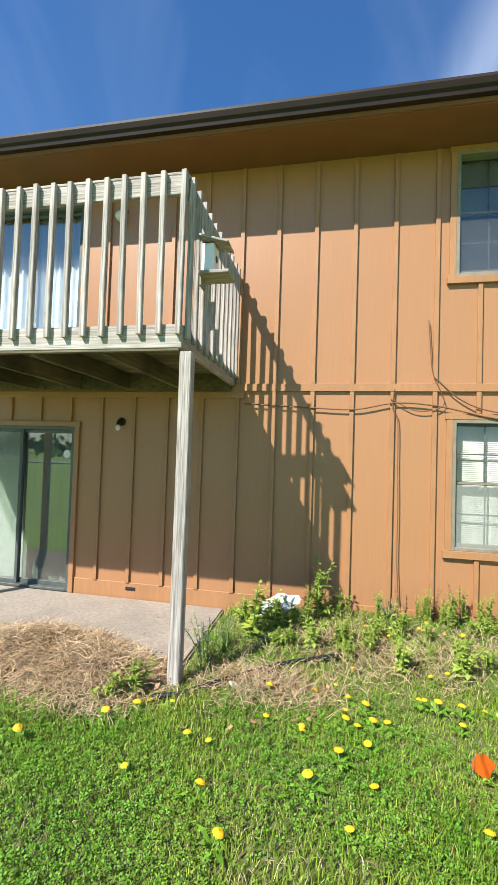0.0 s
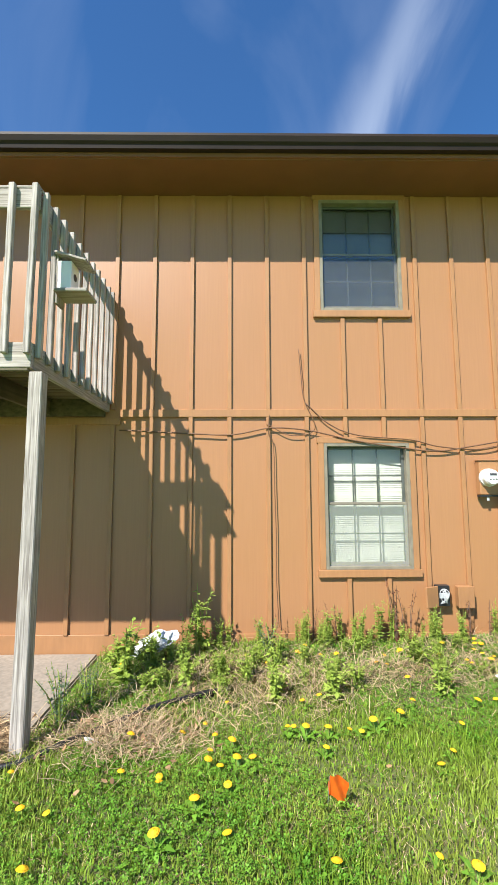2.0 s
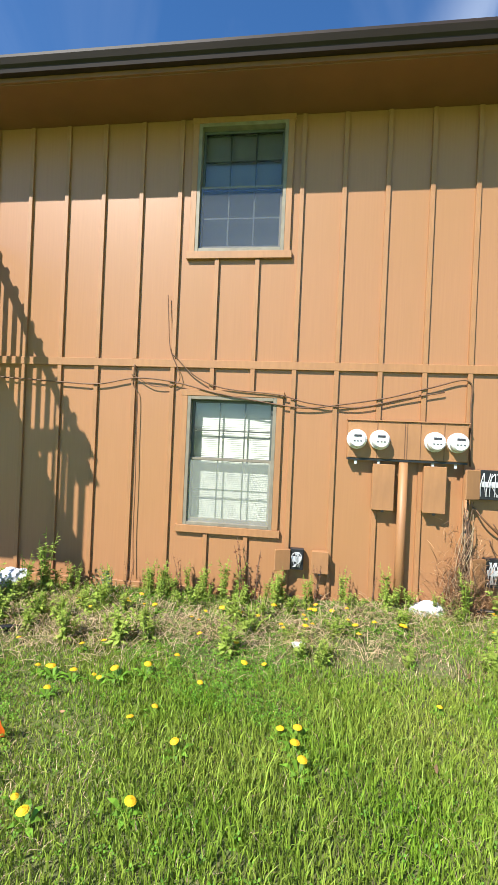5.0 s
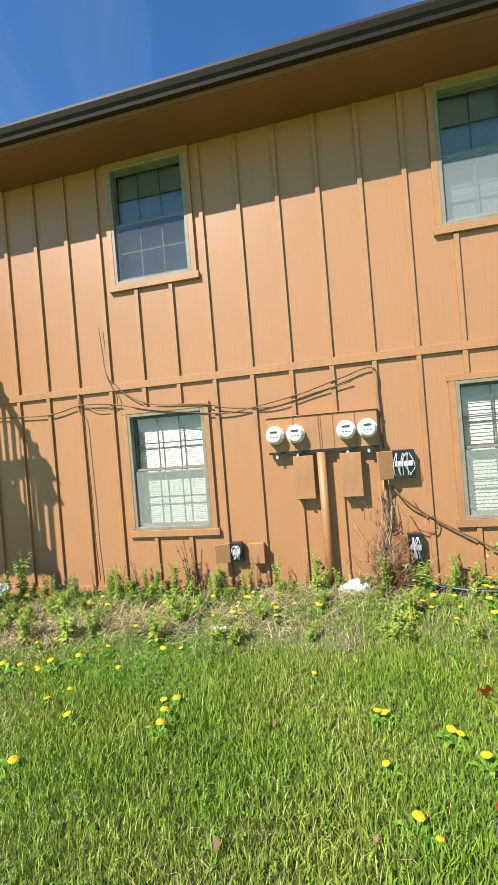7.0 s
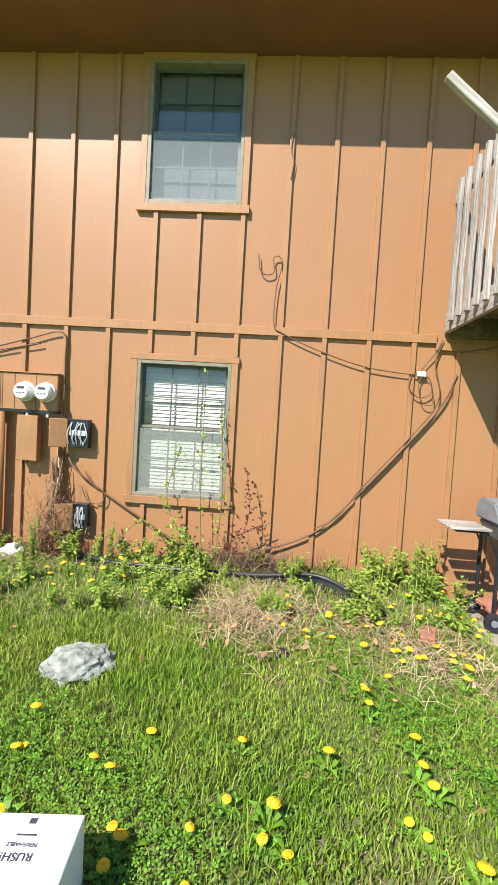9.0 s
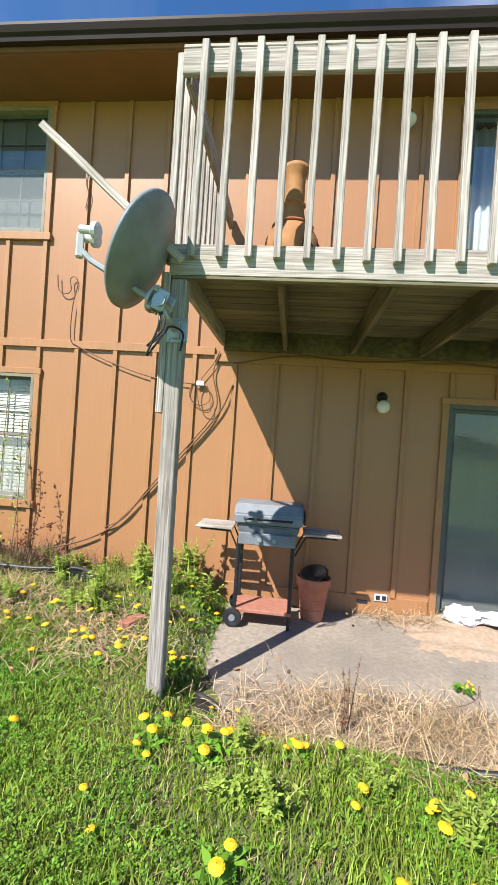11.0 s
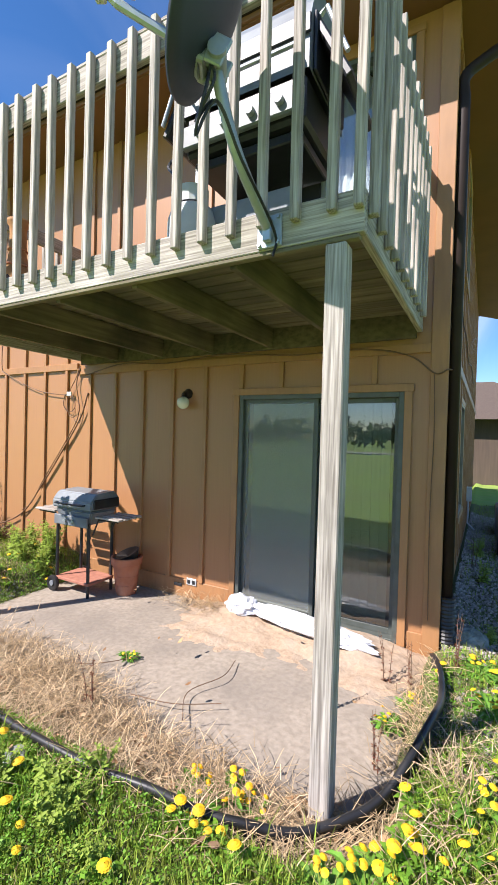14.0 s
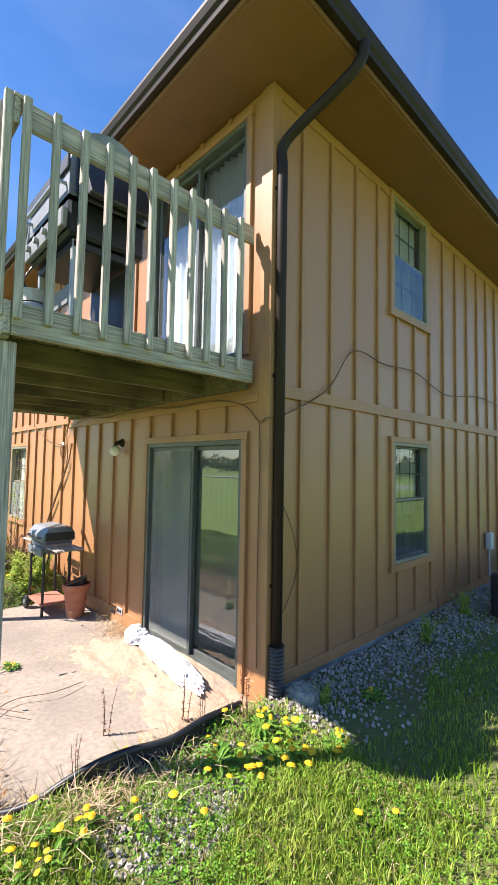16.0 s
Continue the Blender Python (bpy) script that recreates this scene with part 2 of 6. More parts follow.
M_BRICK = mat("red_brick", (0.40, 0.17, 0.11), (0.30, 0.12, 0.08), rough=0.9, scale=(20, 20, 20), bump=0.4)
M_DIM = mat("interior_paint", (0.35, 0.33, 0.30), (0.30, 0.28, 0.26), rough=0.9, scale=(2, 2, 2), bump=0)
M_TREES = mat("far_trees", (0.07, 0.10, 0.035), (0.035, 0.055, 0.02), rough=0.95, scale=(0.25, 0.25, 0.4), bump=0)
M_ROAD = mat("pale_road", (0.42, 0.41, 0.39), (0.36, 0.35, 0.33), rough=0.9, scale=(1, 1, 1), bump=0.1)


def glass_mat(name, tint, dust, ior=1.9):
    m = bpy.data.materials.new(name)
    m.use_nodes = True
    n, l = m.node_tree.nodes, m.node_tree.links
    n.remove(n["Principled BSDF"])
    t, g, f, x = n.new("ShaderNodeBsdfTransparent"), n.new("ShaderNodeBsdfGlossy"), n.new("ShaderNodeFresnel"), n.new("ShaderNodeMixShader")
    t.inputs["Color"].default_value = (*tint, 1)
    g.inputs["Roughness"].default_value = 0.015
    f.inputs["IOR"].default_value = ior
    l.new(f.outputs[0], x.inputs[0])
    l.new(t.outputs[0], x.inputs[1])
    l.new(g.outputs[0], x.inputs[2])
    d, y = n.new("ShaderNodeBsdfDiffuse"), n.new("ShaderNodeMixShader")
    d.inputs["Color"].default_value = (0.41, 0.43, 0.41, 1)
    y.inputs[0].default_value = dust
    l.new(x.outputs[0], y.inputs[1])
    l.new(d.outputs[0], y.inputs[2])
    l.new(y.outputs[0], n["Material Output"].inputs["Surface"])
    return m


M_GLASS = glass_mat("window_glass", (0.88, 0.92, 0.90), 0.02)
M_TINT = glass_mat("door_glass", (0.70, 0.76, 0.70), 0.05, 2.6)
M_SCREEN = glass_mat("insect_screen", (0.74, 0.75, 0.75), 0.34)
M_SCREEN_G = glass_mat("door_screen", (0.74, 0.78, 0.74), 0.32, 1.3)
M_SCREEN_D = glass_mat("dark_insect_screen", (0.55, 0.57, 0.60), 0.10)


# ---- mesh helpers ----
def box(bm, x0, y0, z0, x1, y1, z1, m=None):
    r = bmesh.ops.create_cube(bm, size=1, matrix=Matrix.Translation(((x0 + x1) / 2, (y0 + y1) / 2, (z0 + z1) / 2)) @ Matrix.Diagonal((x1 - x0, y1 - y0, z1 - z0, 1)))
    if m is not None:
        bmesh.ops.transform(bm, matrix=m, verts=r["verts"])
    return r["verts"]


def tube(bm, pts, r, seg=8, caps=True):
    """A round tube along points; r is one radius or one for each point."""
    pts = [Vector(p) for p in pts]
    rs = [r] * len(pts) if isinstance(r, (int, float)) else r
    rings, up = [], Vector((0.13, 0.21, 0.97))
    for i, p in enumerate(pts):
        d = (pts[min(i + 1, len(pts) - 1)] - pts[max(i - 1, 0)]).normalized()
        if abs(d.dot(up)) > 0.95:
            up = Vector((1, 0.1, 0.05))
        a = d.cross(up).normalized()
        b = a.cross(d).normalized()
        rings.append([bm.verts.new(p + (a * math.cos(2 * math.pi * k / seg) + b * math.sin(2 * math.pi * k / seg)) * rs[i]) for k in range(seg)])
    for q, w in zip(rings, rings[1:]):
        for k in range(seg):
            bm.faces.new((q[k], q[(k + 1) % seg], w[(k + 1) % seg], w[k]))
    if caps and seg > 2:
        bm.faces.new(rings[0][::-1])
        bm.faces.new(rings[-1])


def lathe(bm, prof, seg=20, m=Matrix()):
    """Turns a profile of (radius, height) about z."""
    rings = [[bm.verts.new(m @ Vector((r * math.cos(2 * math.pi * k / seg), r * math.sin(2 * math.pi * k / seg), z))) for k in range(seg)] for r, z in prof]
    for q, w in zip(rings, rings[1:]):
        for k in range(seg):
            bm.faces.new((q[k], q[(k + 1) % seg], w[(k + 1) % seg], w[k]))
    if prof[0][0] > 1e-4:
        bm.faces.new(rings[0][::-1])
    if prof[-1][0] > 1e-4:
        bm.faces.new(rings[-1])


def smooth_path(pts, n=6):
    """Points along a Catmull-Rom curve through pts."""
    p = [Vector(q) for q in pts]
    p = [p[0] * 2 - p[1]] + p + [p[-1] * 2 - p[-2]]
    out = []
    for i in range(1, len(p) - 2):
        for k in range(n):
            t = k / n
            a, b, c, d = p[i - 1], p[i], p[i + 1], p[i + 2]
            out.append(0.5 * ((2 * b) + (c - a) * t + (2 * a - 5 * b + 4 * c - d) * t * t + (3 * b - a - 3 * c + d) * t ** 3))
    return out + [p[-2]]


def bevel(bm, w=0.004, seg=1):
    bmesh.ops.bevel(bm, geom=list(bm.edges), offset=w, segments=seg, affect="EDGES", clamp_overlap=True)
    return bm


def finish(bm, name, material, smooth=False):
    bmesh.ops.recalc_face_normals(bm, faces=bm.faces)
    me = bpy.data.meshes.new(name)
    bm.to_mesh(me)
    bm.free()
    me.materials.append(material)
    if smooth:
        me.shade_smooth()
    return me


def part(name, bm, material, parent=None, label="", smooth=False):
    ob = new(name, finish(bm, name, material, smooth))
    ob.parent = parent
    return tagged(ob, label)


def piece(name, me, parent, m):
    ob = new(name, me)
    ob.parent = parent
    ob.matrix_basis = m
    return ob


def boxes(*bs, bev=0.0):
    bm = bmesh.new()
    for b in bs:
        box(bm, *b)
    return bevel(bm, bev) if bev else bm


def thing(name, m, label, category, group="", kind=""):
    ob = new(name)
    ob.matrix_basis = m
    ob.empty_display_size = 0.1
    return tagged(ob, label, category, group, kind)


# ---- ground ----
def sstep(a, b, v):
    t = np.clip((v - a) / (b - a), 0, 1)
    return t * t * (3 - 2 * t)


def height(x, y):
    """Lie of the land: a lawn, a low bed along the wall, sunk under the two patios."""
    x, y = np.asarray(x, float), np.asarray(y, float)
    z = -0.10 + 0.12 * sstep(-0.5, 5.0, x)
    bed = sstep(-1.5, -0.2, y) * sstep(-1.3, -0.6, x) * (1 - sstep(6.9, 7.4, x))
    z = z + 0.09 * bed
    z = z + 0.012 * np.sin(x * 3.1 + y * 1.7) + 0.01 * np.sin(x * 7.3 - y * 5.1)
    p1 = (1 - sstep(-1.5, -1.3, x)) * sstep(-1.75, -1.5, y)
    p2 = sstep(7.05, 7.35, x) * (1 - sstep(10.9, 11.05, x)) * sstep(-2.2, -1.9, y)
    side = sstep(11.0, 11.2, x) * sstep(0.0, 2.0, y)
    z = z * (1 - p1) - 0.16 * p1
    z = z * (1 - p2) - 0.14 * p2
    inside = sstep(0.02, 0.2, y) * (1 - sstep(10.85, 10.98, x))
    return (z - 0.07 * side) * (1 - inside) - 0.2 * inside


def hz(x, y):
    return float(height(x, y))


def axis(a, b, fine, far):
    near = np.arange(a, b + 1e-6, fine)
    out = np.array([1, 3, 6, 12, 25, 60, 150, far])
    return np.concatenate([a - out[::-1], near, b + out])


gx, gy = axis(-6, 16, 0.1, 600), axis(-6.5, 9, 0.1, 600)
GX, GY = np.meshgrid(gx, gy)
GZ = height(GX, GY)
nx, ny = len(gx), len(gy)
me = bpy.data.meshes.new("ground")
idx = np.arange(nx * ny).reshape(ny, nx)
quads = np.stack([idx[:-1, :-1], idx[:-1, 1:], idx[1:, 1:], idx[1:, :-1]], -1).reshape(-1, 4)
me.from_pydata(np.stack([GX, GY, GZ], -1).reshape(-1, 3).tolist(), [], quads.tolist())
me.materials.append(M_SOIL)
me.materials.append(M_LAWN)
mid = np.stack([GX, GY], -1).reshape(-1, 2)[quads].mean(1)
near = (mid[:, 0] > -4.5) & (mid[:, 0] < 15.4) & (mid[:, 1] > -4.4) & (mid[:, 1] < 8.9)
me.polygons.foreach_set("material_index", (~near).astype(np.int32))
me.shade_smooth()
tagged(new("ground", me), "green lawn with bare and dry patches behind the house", "lawn", kind="structure")

# ---- house shell ----
XL, XR, YB, ZT = -9.0, 11.0, 9.0, 4.80
PITCH, B0 = 0.409, 0.28
# openings: x0, z0, x1, z1
WIN_F = [(0.84, 0.70, 1.74, 2.00), (0.84, 3.45, 1.74, 4.74), (4.24, 0.70, 5.14, 2.00), (4.24, 3.45, 5.14, 4.74)]
DOOR_F = [(-4.86, -0.10, -3.35, 1.85), (-4.86, 2.57, -3.36, 4.55), (9.24, -0.05, 10.72, 1.93), (9.24, 2.62, 10.72, 4.66)]
WIN_S = [(1.90, 0.70, 2.74, 2.00), (1.90, 3.45, 2.74, 4.74)]


def wall_cells(x0, z0, x1, z1, holes, t, m=None):
    bm = bmesh.new()
    xs = sorted({x0, x1, *[h[0] for h in holes], *[h[2] for h in holes]})
    for a, b in zip(xs, xs[1:]):
        cuts = sorted((h[1], h[3]) for h in holes if h[0] <= a + 1e-6 and h[2] >= b - 1e-6)
        z = z0
        for lo, hi in cuts + [(z1, z1)]:
            if lo > z:
                box(bm, a, 0, z, b, t, lo, m)
            z = max(z, hi)
    bmesh.ops.remove_doubles(bm, verts=bm.verts, dist=1e-5)
    return bm


SIDE = pose(XR, 0, 0, 0, 0, 90)
wall_front = tagged(part("wall_front", wall_cells(XL, -0.3, XR, ZT + 0.1, WIN_F + DOOR_F, 0.15), M_WALL), "brown painted board-and-batten wood siding wall", "wall", kind="structure")
wall_side = tagged(part("wall_side", wall_cells(0.15, 0.06, YB, ZT + 0.1, WIN_S, 0.15, SIDE), M_WALL), "brown board-and-batten end wall in shade", "wall", kind="structure")
tagged(part("wall_back", boxes((XL, YB, -0.3, XR, YB + 0.15, ZT)), M_WALL), "plain brown rear wall of the house", "wall", kind="structure")
tagged(part("wall_left", boxes((XL - 0.15, 0, -0.3, XL, YB + 0.15, ZT)), M_WALL), "plain brown far end wall of house", "wall", kind="structure")
tagged(part("foundation", boxes((XR - 0.12, 0.16, -0.4, XR - 0.015, YB, 0.06)), M_FOUND), "flaking pale painted block foundation", "foundation", kind="structure")
tagged(part("floor", boxes((XL + 0.02, 0.17, -0.18, XR - 0.17, YB - 0.02, -0.06)), M_DIM), "plain interior ground floor slab", "floor", kind="structure")
tagged(part("ceiling", boxes((XL + 0.02, 0.17, 2.42, XR - 0.17, YB - 0.02, 2.55)), M_DIM), "plain floor between the storeys", "ceiling", kind="structure")
tagged(part("wall_inner", boxes((XL + 0.02, 2.6, -0.05, XR - 0.2, 2.7, 4.8)), M_DIM), "plain inner room wall", "wall", kind="structure")

# soffit, fascia, roof, gutter
OV = 0.57
bm = bmesh.new()
for a, b, c, d in (((XL - OV, -OV), (XR + OV, -OV), (XR, 0.0), (XL, 0.0)), ((XR + OV, -OV), (XR + OV, YB + OV), (XR, YB), (XR, 0.0))):
    vs = [bm.verts.new((*p, 4.775 if i < 2 else 4.80)) for i, p in enumerate((a, b, c, d))]
    vt = [bm.verts.new((*p, 4.815 if i < 2 else 4.84)) for i, p in enumerate((a, b, c, d))]
    bm.faces.new(vs), bm.faces.new(vt[::-1])
    for k in range(4):
        bm.faces.new((vs[k], vs[(k + 1) % 4], vt[(k + 1) % 4], vt[k]))
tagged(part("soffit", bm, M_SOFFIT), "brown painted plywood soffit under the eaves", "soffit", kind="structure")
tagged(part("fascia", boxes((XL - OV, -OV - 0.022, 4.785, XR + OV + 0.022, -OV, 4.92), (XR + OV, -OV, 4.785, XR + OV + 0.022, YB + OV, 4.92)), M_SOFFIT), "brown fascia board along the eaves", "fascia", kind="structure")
bm = bmesh.new()
e = OV
lo = [bm.verts.new(p) for p in ((XL - e, -e, 4.925), (XR + e, -e, 4.925), (XR + e, YB + e, 4.925), (XL - e, YB + e, 4.925))]
hi = [bm.verts.new((XL + 4.2, YB / 2, 6.5)), bm.verts.new((XR - 4.2, YB / 2, 6.5))]
bm.faces.new((lo[0], lo[1], hi[1], hi[0])), bm.faces.new((lo[1], lo[2], hi[1])), bm.faces.new((lo[2], lo[3], hi[0], hi[1])), bm.faces.new((lo[3], lo[0], hi[0]))
bm.faces.new(lo)
tagged(part("roof", bm, M_ROOF), "low hip roof with brown shingles", "roof", kind="structure")
GPROF = [(0.0, 0.0), (0.055, 0.0), (0.065, 0.035), (0.085, 0.055), (0.105, 0.10), (0.105, 0.125), (0.095, 0.125), (0.09, 0.115), (0.0, 0.115)]
bm = bmesh.new()
rings = []
for px, py, sx, sy in ((XL - OV, -OV - 0.024, 0, -1), (XR + OV + 0.024, -OV - 0.024, 1, -1), (XR + OV + 0.024, YB + OV, 1, 0)):
    rings.append([bm.verts.new((px + sx * o, py + sy * o, 4.825 + h)) for o, h in GPROF])
for q, w in zip(rings, rings[1:]):
    for k in range(len(GPROF)):
        bm.faces.new((q[k], q[(k + 1) % len(GPROF)], w[(k + 1) % len(GPROF)], w[k]))
tagged(part("gutter", bm, M_GUTTER), "dark brown metal gutter along the eaves", "gutter", kind="structure")

# band, base board, corner boards, trim round the openings
bmt = boxes((XL, -0.032, 2.28, -5.25, 0, 2.36), (-5.25, -0.032, 2.20, -1.30, 0, 2.27), (-1.30, -0.032, 2.28, 7.0, 0, 2.36), (7.0, -0.032, 2.22, XR - 0.1, 0, 2.29), bev=0.003)
tagged(part("trim_band", bmt, M_TRIM), "horizontal brown trim board between storeys", "trim", kind="structure")
tagged(part("trim_band", boxes((XR, 0.08, 2.26, XR + 0.032, YB, 2.36), bev=0.003), M_TRIM), "horizontal brown trim board on end wall", "trim", kind="structure")
tagged(part("baseboard", boxes((XL, -0.016, -0.29, -4.93, 0, 0.075), (-3.28, -0.016, -0.29, 9.17, 0, 0.075), (10.79, -0.016, -0.29, XR - 0.1, 0, 0.075), bev=0.003), M_TRIM), "brown base board at the foot of the wall", "trim", kind="structure")
tagged(part("baseboard", boxes((XR, 0.08, 0.03, XR + 0.016, YB, 0.13), bev=0.003), M_TRIM), "brown base board on the end wall", "trim", kind="structure")
tagged(part("frieze_board", boxes((XR, 0.08, 4.70, XR + 0.02, YB, 4.79), bev=0.003), M_TRIM), "brown frieze board under the end soffit", "trim", kind="structure")
tagged(part("corner_board", boxes((XR - 0.10, -0.024, -0.25, XR + 0.024, 0, 4.79), (XR, 0, -0.25, XR + 0.024, 0.08, 4.79), bev=0.004), M_TRIM), "brown corner boards of the house", "trim", kind="structure")


def trim_round(h, m=Matrix(), sill=True, w=0.06):
    x0, z0, x1, z1 = h
    bs = [(x0 - w, -0.032, z0, x0, 0, z1), (x1, -0.032, z0, x1 + w, 0, z1), (x0 - w - 0.01, -0.035, z1, x1 + w + 0.01, 0, min(z1 + w, 4.795))]
    if sill:
        bs.append((x0 - w - 0.02, -0.042, z0 - 0.075, x1 + w + 0.02, 0, z0))
    bm = boxes(*bs, bev=0.003)
    bm.transform(m)
    tagged(part("trim_opening", bm, M_TRIM), "brown painted trim boards round an opening", "trim", kind="structure")


for h in WIN_F:
    trim_round(h)
for h in DOOR_F:
    trim_round(h, sill=False)
for h in WIN_S:
    trim_round(h, SIDE)


# ---- windows and doors ----
def pane_of(x0, z0, x1, z1, y, mt, parent, name="pane", label=""):
    """A sheet of glass that faces out."""
    me = bpy.data.meshes.new(name)
    me.from_pydata([(x0, y, z0), (x1, y, z0), (x1, y, z1), (x0, y, z1)], [], [(0, 1, 2, 3)])
    me.materials.append(mt)
    ob = new(name, me)
    ob.parent, ob.visible_shadow = parent, False
    return tagged(ob, label)


def window(name, h, m, blind, label, drop=1.0, screen=None, step=0.020, slats=M_BLIND):
    x0, z0, x1, z1 = h
    w, ht = x1 - x0, z1 - z0
    root = thing(name, m @ pose(x0, 0, z0), label, "window", kind="structure")
    f = 0.035
    part("window_frame", boxes((0, -0.03, 0, f, 0.09, ht), (w - f, -0.03, 0, w, 0.09, ht), (f, -0.03, ht - f, w - f, 0.09, ht), (f, -0.03, 0, w - f, 0.09, f), bev=0.003), M_FRAME, root)
    mid = ht * 0.5
    for nm, a, b, y in (("upper_sash", mid, ht - f, 0.045), ("lower_sash", f, mid + 0.03, 0.015)):
        s = 0.025
        sash = part(nm, boxes((f, y, a, f + s, y + 0.025, b), (w - f - s, y, a, w - f, y + 0.025, b), (f + s, y, b - s, w - f - s, y + 0.025, b), (f + s, y, a, w - f - s, y + 0.025, a + s + 0.01), bev=0.002), M_FRAME if nm == "lower_sash" else M_SASH, root)
        pane_of(f + s, a + s, w - f - s, b - s, y + 0.012, M_GLASS, sash)
        iw = w - 2 * f - 2 * s
        for k in (1, 2):
            xx = f + s + iw * k / 3
            part("muntin", boxes((xx - 0.007, y + 0.014, a + s, xx + 0.007, y + 0.022, b - s)), M_SASH, sash)
        part("muntin", boxes((f + s, y + 0.0145, (a + b) / 2 - 0.007, w - f - s, y + 0.0225, (a + b) / 2 + 0.007)), M_SASH, sash)
    if screen:
        pane_of(f + 0.004, f, w - f - 0.004, mid, -0.005, screen, root, "insect_screen", "grey insect screen over the lower sash")
    if blind:
        bl = thing("window_blind", m @ pose(x0, 0, z0), "white slatted blind hanging inside a window", "blind", "window blinds")
        bm = bmesh.new()
        n = int(ht * drop / step)
        for k in range(n):
            zz = ht - 0.05 - k * step
            box(bm, 0.045, -max(0.0125, step * 0.5), -0.0007, w - 0.045, max(0.0125, step * 0.5), 0.0007, pose(0, 0.115, zz, blind + 8 + random.uniform(-3, 3), random.uniform(-0.2, 0.2), 0))
        part("slat_stack", bm, slats, bl)
        part("head_rail", boxes((0.04, 0.10, ht - 0.045, w - 0.04, 0.135, ht - 0.012)), M_BLIND, bl)
    return root


window("window_1", WIN_F[0], Matrix(), 62, "green-grey framed sash window with white blind", screen=M_SCREEN)
window("window_2", WIN_F[1], Matrix(), -62, "upper sash window reflecting blue sky", 0.95, M_SCREEN_D, 0.03, M_BLIND_SHADED)
window("window_3", WIN_F[2], Matrix(), 64, "green-grey framed sash window with open blind", 0.97, M_SCREEN, 0.036)
window("window_4", WIN_F[3], Matrix(), -80, "upper sash window with blind half hidden by screen", 0.9, M_SCREEN, 0.03, M_BLIND_SHADED)
window("window_5", WIN_S[0], SIDE, 50, "sash window with blind in shaded end wall", 0.6, M_SCREEN_D)
window("window_6", WIN_S[1], SIDE, -90, "upper sash window in shaded end wall", 1.0, M_SCREEN_D)


def slider(name, h, flip, cover, label):
    x0, z0, x1, z1 = h
    w, ht = x1 - x0, z1 - z0
    root = thing(name, pose(x0, 0, z0), label, "glass door", kind="structure")
    f = 0.04
    part("door_frame", boxes((0, -0.02, 0, f, 0.12, ht), (w - f, -0.02, 0, w, 0.12, ht), (f, -0.02, ht - f, w - f, 0.12, ht), (f, -0.02, 0, w - f, 0.12, 0.03), bev=0.003), M_SASH, root)
    for k in range(2):
        a, b = (f, w / 2 + 0.025) if k == 0 else (w / 2 - 0.025, w - f)
        y = 0.02 if (k == 0) != flip else 0.06
        s = 0.04
        leaf = part("door_leaf", boxes((a, y, 0.03, a + s, y + 0.03, ht - f), (b - s, y, 0.03, b, y + 0.03, ht - f), (a + s, y, ht - f - s, b - s, y + 0.03, ht - f), (a + s, y, 0.03, b - s, y + 0.03, 0.03 + 0.05), bev=0.003), M_SASH, root)
        pane_of(a + s, 0.08, b - s, ht - f - s, y + 0.014, M_TINT, leaf)
        if k == 0 and cover == "slats":
            pane_of(a + s - 0.01, 0.07, b - s + 0.01, ht - f - s + 0.01, y - 0.006, M_SCREEN_G, leaf, "insect_screen", "grey insect screen over the fixed leaf")
        if k == 1:
            part("handle", boxes((a + 0.008, y - 0.03, 0.95, a + 0.03, y, 1.12), bev=0.006), M_DARK, leaf)
    if cover == "slats":
        bl = thing("vertical_blind", pose(x0, 0, z0), "grey-green vertical slat blind behind the glass door", "blind", "vertical blinds")
        part("head_rail", boxes((0.05, 0.15, ht - 0.06, w - 0.05, 0.19, ht - 0.02)), M_VBLIND, bl)
        sl = finish(boxes((-0.042, -0.001, 0.05, 0.042, 0.001, ht - 0.06)), "slat", M_VBLIND)
        n = int((w - 0.12) / 0.076)
        for k in range(n):
            piece("slat", sl, bl, pose(0.1 + k * 0.076, 0.17, 0, 0, 0, random.uniform(6, 16) if k < n / 2 else random.uniform(34, 48)))
    else:
        bm = bmesh.new()
        n = 90
        pr = [(0.05 + (w - 0.1) * k / n, 0.155 + 0.02 * math.sin(k * 1.1) + 0.012 * math.sin(k * 0.37)) for k in range(n + 1)]
        v0 = [bm.verts.new((x, y, 0.04)) for x, y in pr]
        v1 = [bm.verts.new((x, y, ht - 0.05)) for x, y in pr]
        for k in range(n):
            bm.faces.new((v0[k], v0[k + 1], v1[k + 1], v1[k]))
        tagged(part("curtain", bm, M_CURTAIN, smooth=True), "pale pleated curtain behind upper glass door", "curtain").matrix_basis = pose(x0, 0, z0)
    return root


slider("door_1", DOOR_F[0], False, "slats", "sliding glass patio door with dark frame")
slider("door_2", DOOR_F[1], False, "curtain", "sliding glass balcony door with pale curtain")
slider("door_3", DOOR_F[2], False, "slats", "sliding glass patio door with vertical blinds")
slider("door_4", DOOR_F[3], False, "curtain", "sliding glass balcony door with pale curtain")


